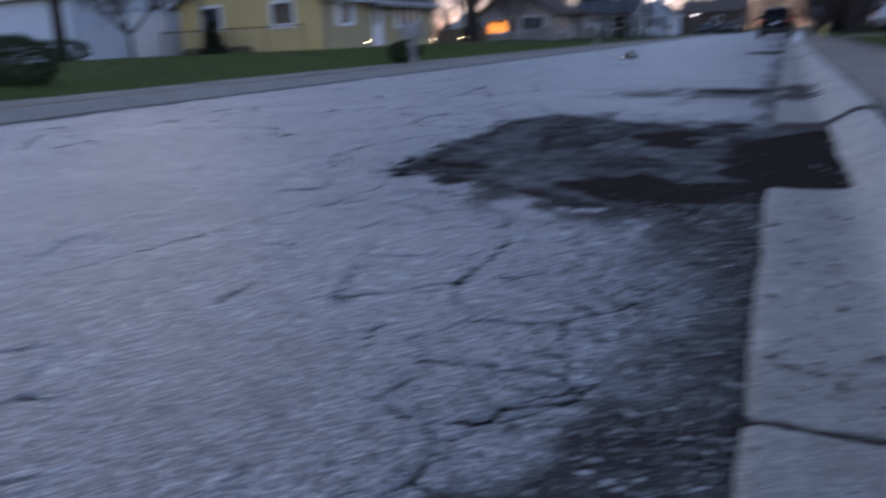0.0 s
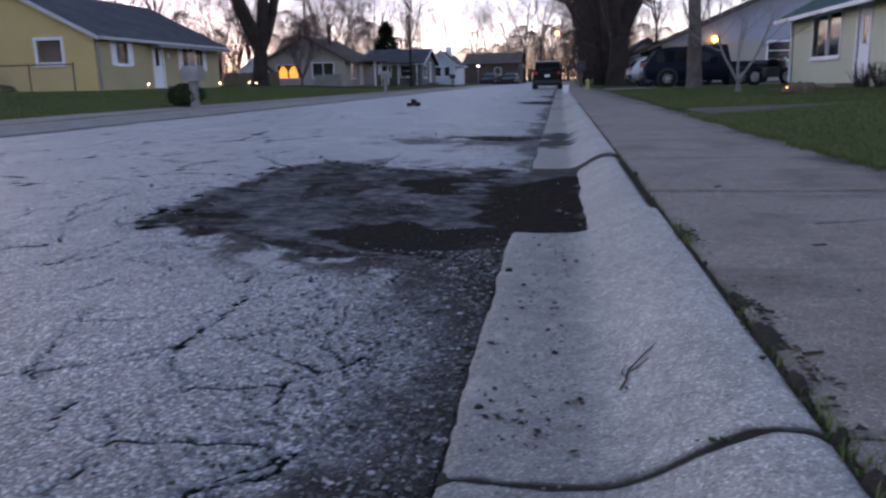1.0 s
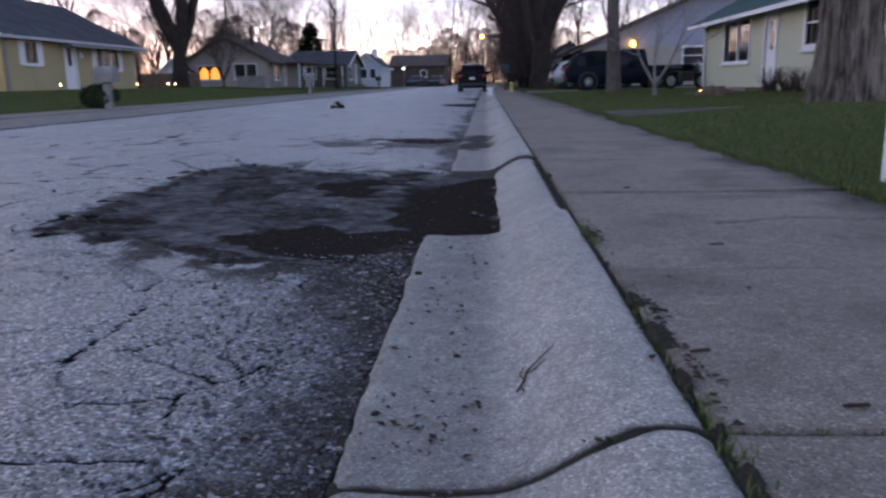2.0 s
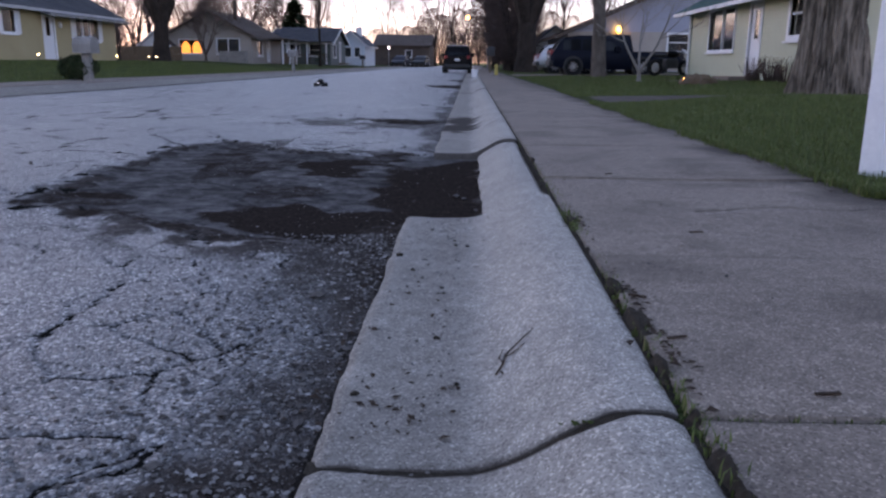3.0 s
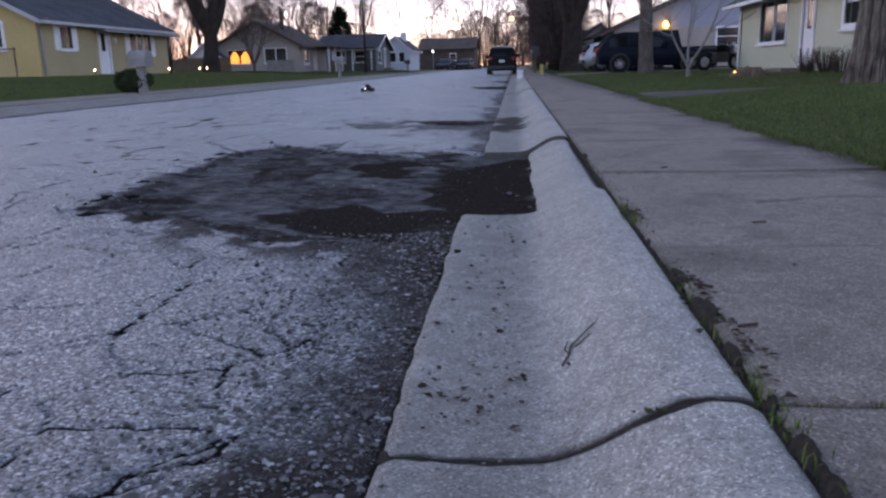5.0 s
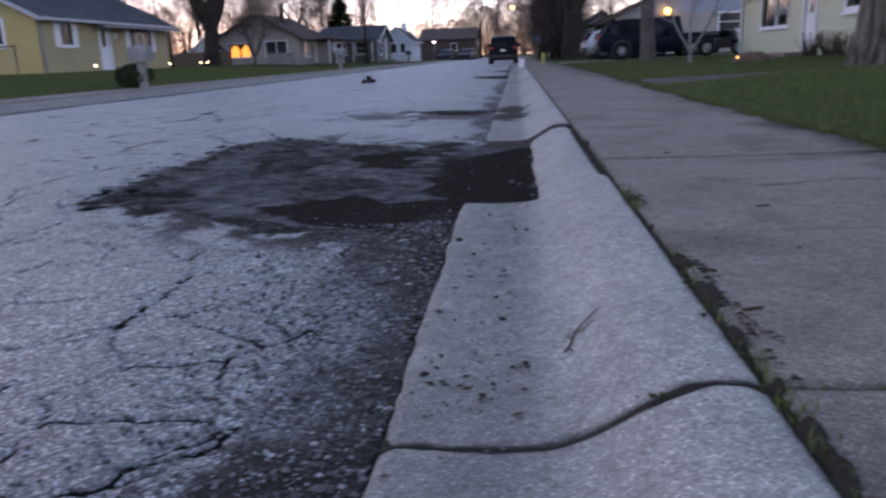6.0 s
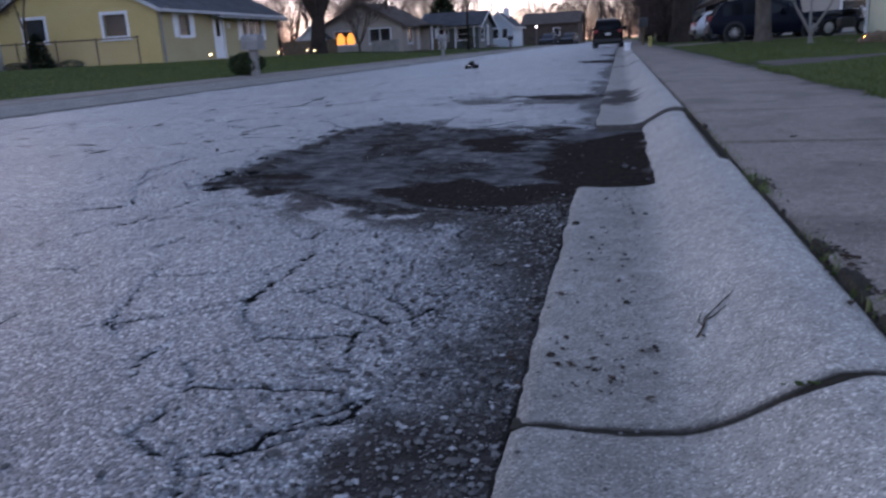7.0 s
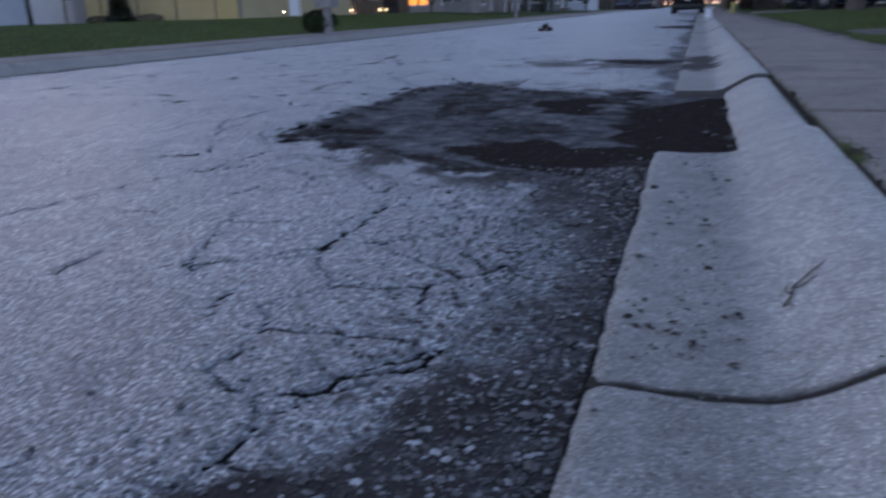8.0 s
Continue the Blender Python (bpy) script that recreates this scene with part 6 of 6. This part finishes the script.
def chips(name, places, material, label, category, rng):
    """Curled flakes of dead leaf and bark as one mesh."""
    v, f = [], []
    for x, y, z, r in places:
        a, n = rng.uniform(0, 6.28), len(v)
        c, s = math.cos(a) * r, math.sin(a) * r
        w = rng.uniform(0.3, 0.7)
        lift = r * rng.uniform(0.2, 0.7)
        v += [(x - c, y - s, z + 0.001), (x + s * w, y - c * w, z + lift), (x + c, y + s, z + 0.003), (x - s * w, y + c * w, z + lift * 0.5), (x, y, z + 0.004)]
        f += [(n, n + 1, n + 4), (n + 1, n + 2, n + 4), (n + 2, n + 3, n + 4), (n + 3, n, n + 4)]
    return tagged(obj(name, v, f, material), label, category, "", "stuff")


places = []
for cx, cy, sx, sy, k in ((0.1, 0.17, 0.1, 0.05, 26), (0.12, 0.05, 0.1, 0.05, 14), (0.628, 0.3, 0.015, 0.25, 80), (0.635, 0.52, 0.018, 0.06, 50), (0.63, 1.45, 0.015, 0.12, 80), (0.64, 0.2, 0.02, 0.1, 50), (-0.03, 0.7, 0.03, 0.4, 50), (0.2, 1.2, 0.1, 0.5, 25), (1.2, 1.5, 0.4, 1.0, 9), (-0.1, 2.4, 0.2, 0.5, 25), (0.64, 3.0, 0.05, 0.5, 30), (1.93, 3.5, 0.07, 1.0, 160), (1.93, 6.5, 0.08, 1.8, 140), (1.85, 10.0, 0.1, 1.0, 60)):
    for i in range(k):
        x, y = rng.gauss(cx, sx), rng.gauss(cy, sy)
        places.append((x, y, surface_z(x, y) + 0.002, rng.uniform(0.004, 0.014)))
chips("leaf_litter", places, LITTER, "dead brown leaf flakes caught along the kerb", "litter", rng)

# flat dark lumps on the gutter slab
for x, y, r in ((0.192, 0.527, 0.011), (0.03, 1.33, 0.016), (0.09, 1.15, 0.008), (0.245, 0.25, 0.009), (0.045, 0.19, 0.012)):
    s = stones_mesh("soil_clod", rng, [(0, 0, 0.001, r)], SOIL)
    s.location = (x, y, surface_z(x, y))
    tagged(s, "small dark clod of soil on the gutter", "soil", "soil clods")

# forked twig on the kerb
t = thing("twig", (0.325, 0.26, 0.0), "thin dry forked twig lying on the kerb", "twig")
for pts, r in ((((0.0, 0.0), (0.022, 0.06), (0.03, 0.115), (0.06, 0.15), (0.115, 0.21)), 0.0024), (((0.022, 0.06), (0.012, 0.11), (0.024, 0.16)), 0.0015), (((0.03, 0.1), (0.05, 0.10), (0.085, 0.13)), 0.0015)):
    v, f = [], []
    tube(v, f, [Vector((0.75 * x, 0.75 * y, float(kerb_z(np.float64(0.325 + 0.75 * x))) + 0.005)) for x, y in pts], [r, r, r * 0.8, r * 0.7, r * 0.4][:len(pts)], 6)
    obj("stem", v, f, LITTER, t, "", True)
for x, y, a in ((0.68, 0.24, 20), (0.66, 0.52, -30), (1.0, 1.25, 5), (0.95, 2.6, 40), (0.86, -0.02, 8)):
    t = thing("bark_chip", (x, y, 0.116), "small brown chip of bark on the pavement", "litter", "bark chips", "", a)
    part("flake", boxes((-0.022, 0.022, -0.004, 0.004, 0.0, 0.005), bevel=0.0015), LITTER, t)


# ---- grass ----
def blades(name, rng, spots, label, category="grass", material=BLADE):
    """Blades of grass as one mesh: each a bent, pointed strip."""
    n = len(spots)
    p = np.array(spots)
    r = np.random.RandomState(rng)
    a, bend, h = r.uniform(0, 6.283, n), r.uniform(0.1, 0.7, n), p[:, 3]
    w = p[:, 4]
    dx, dy = np.cos(a), np.sin(a)
    base = p[:, :3]
    side = np.stack([-dy, dx, 0 * a], 1) * w[:, None]
    mid = base + np.stack([dx * h * bend * 0.3, dy * h * bend * 0.3, h * 0.6], 1)
    tip = base + np.stack([dx * h * bend, dy * h * bend, h * (1 - 0.3 * bend)], 1)
    v = np.stack([base - side, base + side, mid + side * 0.8, mid - side * 0.8, tip], 1).reshape(-1, 3)
    k = np.arange(n) * 5
    f = np.stack([k, k + 1, k + 2, k + 3], 1).tolist() + np.stack([k + 3, k + 2, k + 4], 1).tolist()
    return tagged(obj(name, v.tolist(), f, material), label, category, "", "stuff")


r = np.random.RandomState(2)
n = 150000
gx = 1.95 + 5.5 * r.rand(n) ** 1.5
gy = 1.5 + 13.5 * r.rand(n) ** 1.3
edge = 2.0 + 0.16 * (fbm(gy * 1.7, gy * 0, 4, 3) - 0.5) + 0.02
path_y = 11.4 - 1.9 * smooth01(4.8, 2.0, gx)
keep = (gx > edge - 0.03) & ~((gy > path_y) & (gy < path_y + 0.3 + 2.0 * smooth01(4.8, 2.0, gx)))
gx, gy = gx[keep], gy[keep]
gz = np.maximum(lawn_z(gx, gy), 0.115)
far = 1 + gy / 12
ty = 2.0 + 8.0 * r.rand(5000) ** 1.3
gx, gy = np.append(gx, 1.98 + 0.16 * (fbm(ty * 1.7, ty * 0, 4, 3) - 0.5) + 0.09 * (fbm(ty * 9, ty * 0, 3, 13) - 0.5) - np.abs(r.normal(0, 0.035, 5000))), np.append(gy, ty)
gz = np.append(gz, np.full(5000, 0.115))
far = 1 + gy / 12
blades("grass", 4, np.stack([gx, gy, gz - 0.005, r.uniform(0.025, 0.06, len(gx)) * (0.8 + 0.2 * far), 0.0015 * far], 1), "short green grass blades of the near lawn")
n = 60000
gx = r.uniform(2.05, 9.0, n)
gy = 13.2 + 24.0 * r.rand(n) ** 1.3
keep = (gy > 13.5) & ((gy < 31.3) | (gy > 36.1)) & (gx < 8.4)
gx, gy = gx[keep], gy[keep]
blades("grass", 5, np.stack([gx, gy, lawn_z(gx, gy) - 0.005, r.uniform(0.04, 0.075, len(gx)), 0.004 + 0 * gx], 1), "green grass of the lawn beside the drive")
n = 70000
gx = -10.12 - 8.5 * r.rand(n) ** 1.4
gy = 6.0 + 42.0 * r.rand(n)
blades("grass", 6, np.stack([gx, gy, lawn_z(gx, gy) - 0.005, r.uniform(0.04, 0.08, n), 0.006 + 0 * gx], 1), "dark green grass of the lawn across the street")
# weeds in the joints
spots = []
rng = random.Random(9)
for cy, sy, k in ((0.02, 0.1, 70), (0.25, 0.12, 60), (0.6, 0.1, 90), (1.42, 0.1, 150), (1.55, 0.06, 70), (2.3, 0.5, 60), (-0.2, 0.12, 90), (3.8, 0.8, 50)):
    for i in range(k):
        spots.append((rng.gauss(0.625, 0.012), rng.gauss(cy, sy), 0.1, rng.uniform(0.01, 0.034), 0.0018))
for i in range(120):
    spots.append((rng.gauss(0.58, 0.02), rng.gauss(-0.085, 0.004), 0.085, rng.uniform(0.006, 0.02), 0.0018))
for i in range(160):
    spots.append((rng.uniform(0.66, 1.6), rng.gauss(-0.1, 0.004), 0.1, rng.uniform(0.006, 0.016), 0.0018))
blades("weeds", 8, spots, "small green weeds and moss in the pavement joints", "weeds")
v_spots = [(rng.gauss(0.625, 0.01), rng.choice((rng.gauss(1.45, 0.12), rng.gauss(0.3, 0.25), rng.gauss(-0.2, 0.15))), 0.094, rng.uniform(0.006, 0.014)) for i in range(240)] + [(rng.gauss(0.54, 0.05), rng.gauss(-0.085, 0.004), 0.086, rng.uniform(0.004, 0.008)) for i in range(80)]
tagged(stones_mesh("moss", rng, v_spots, MOSS), "tufts of green moss along the kerb joint", "moss", "", "stuff")
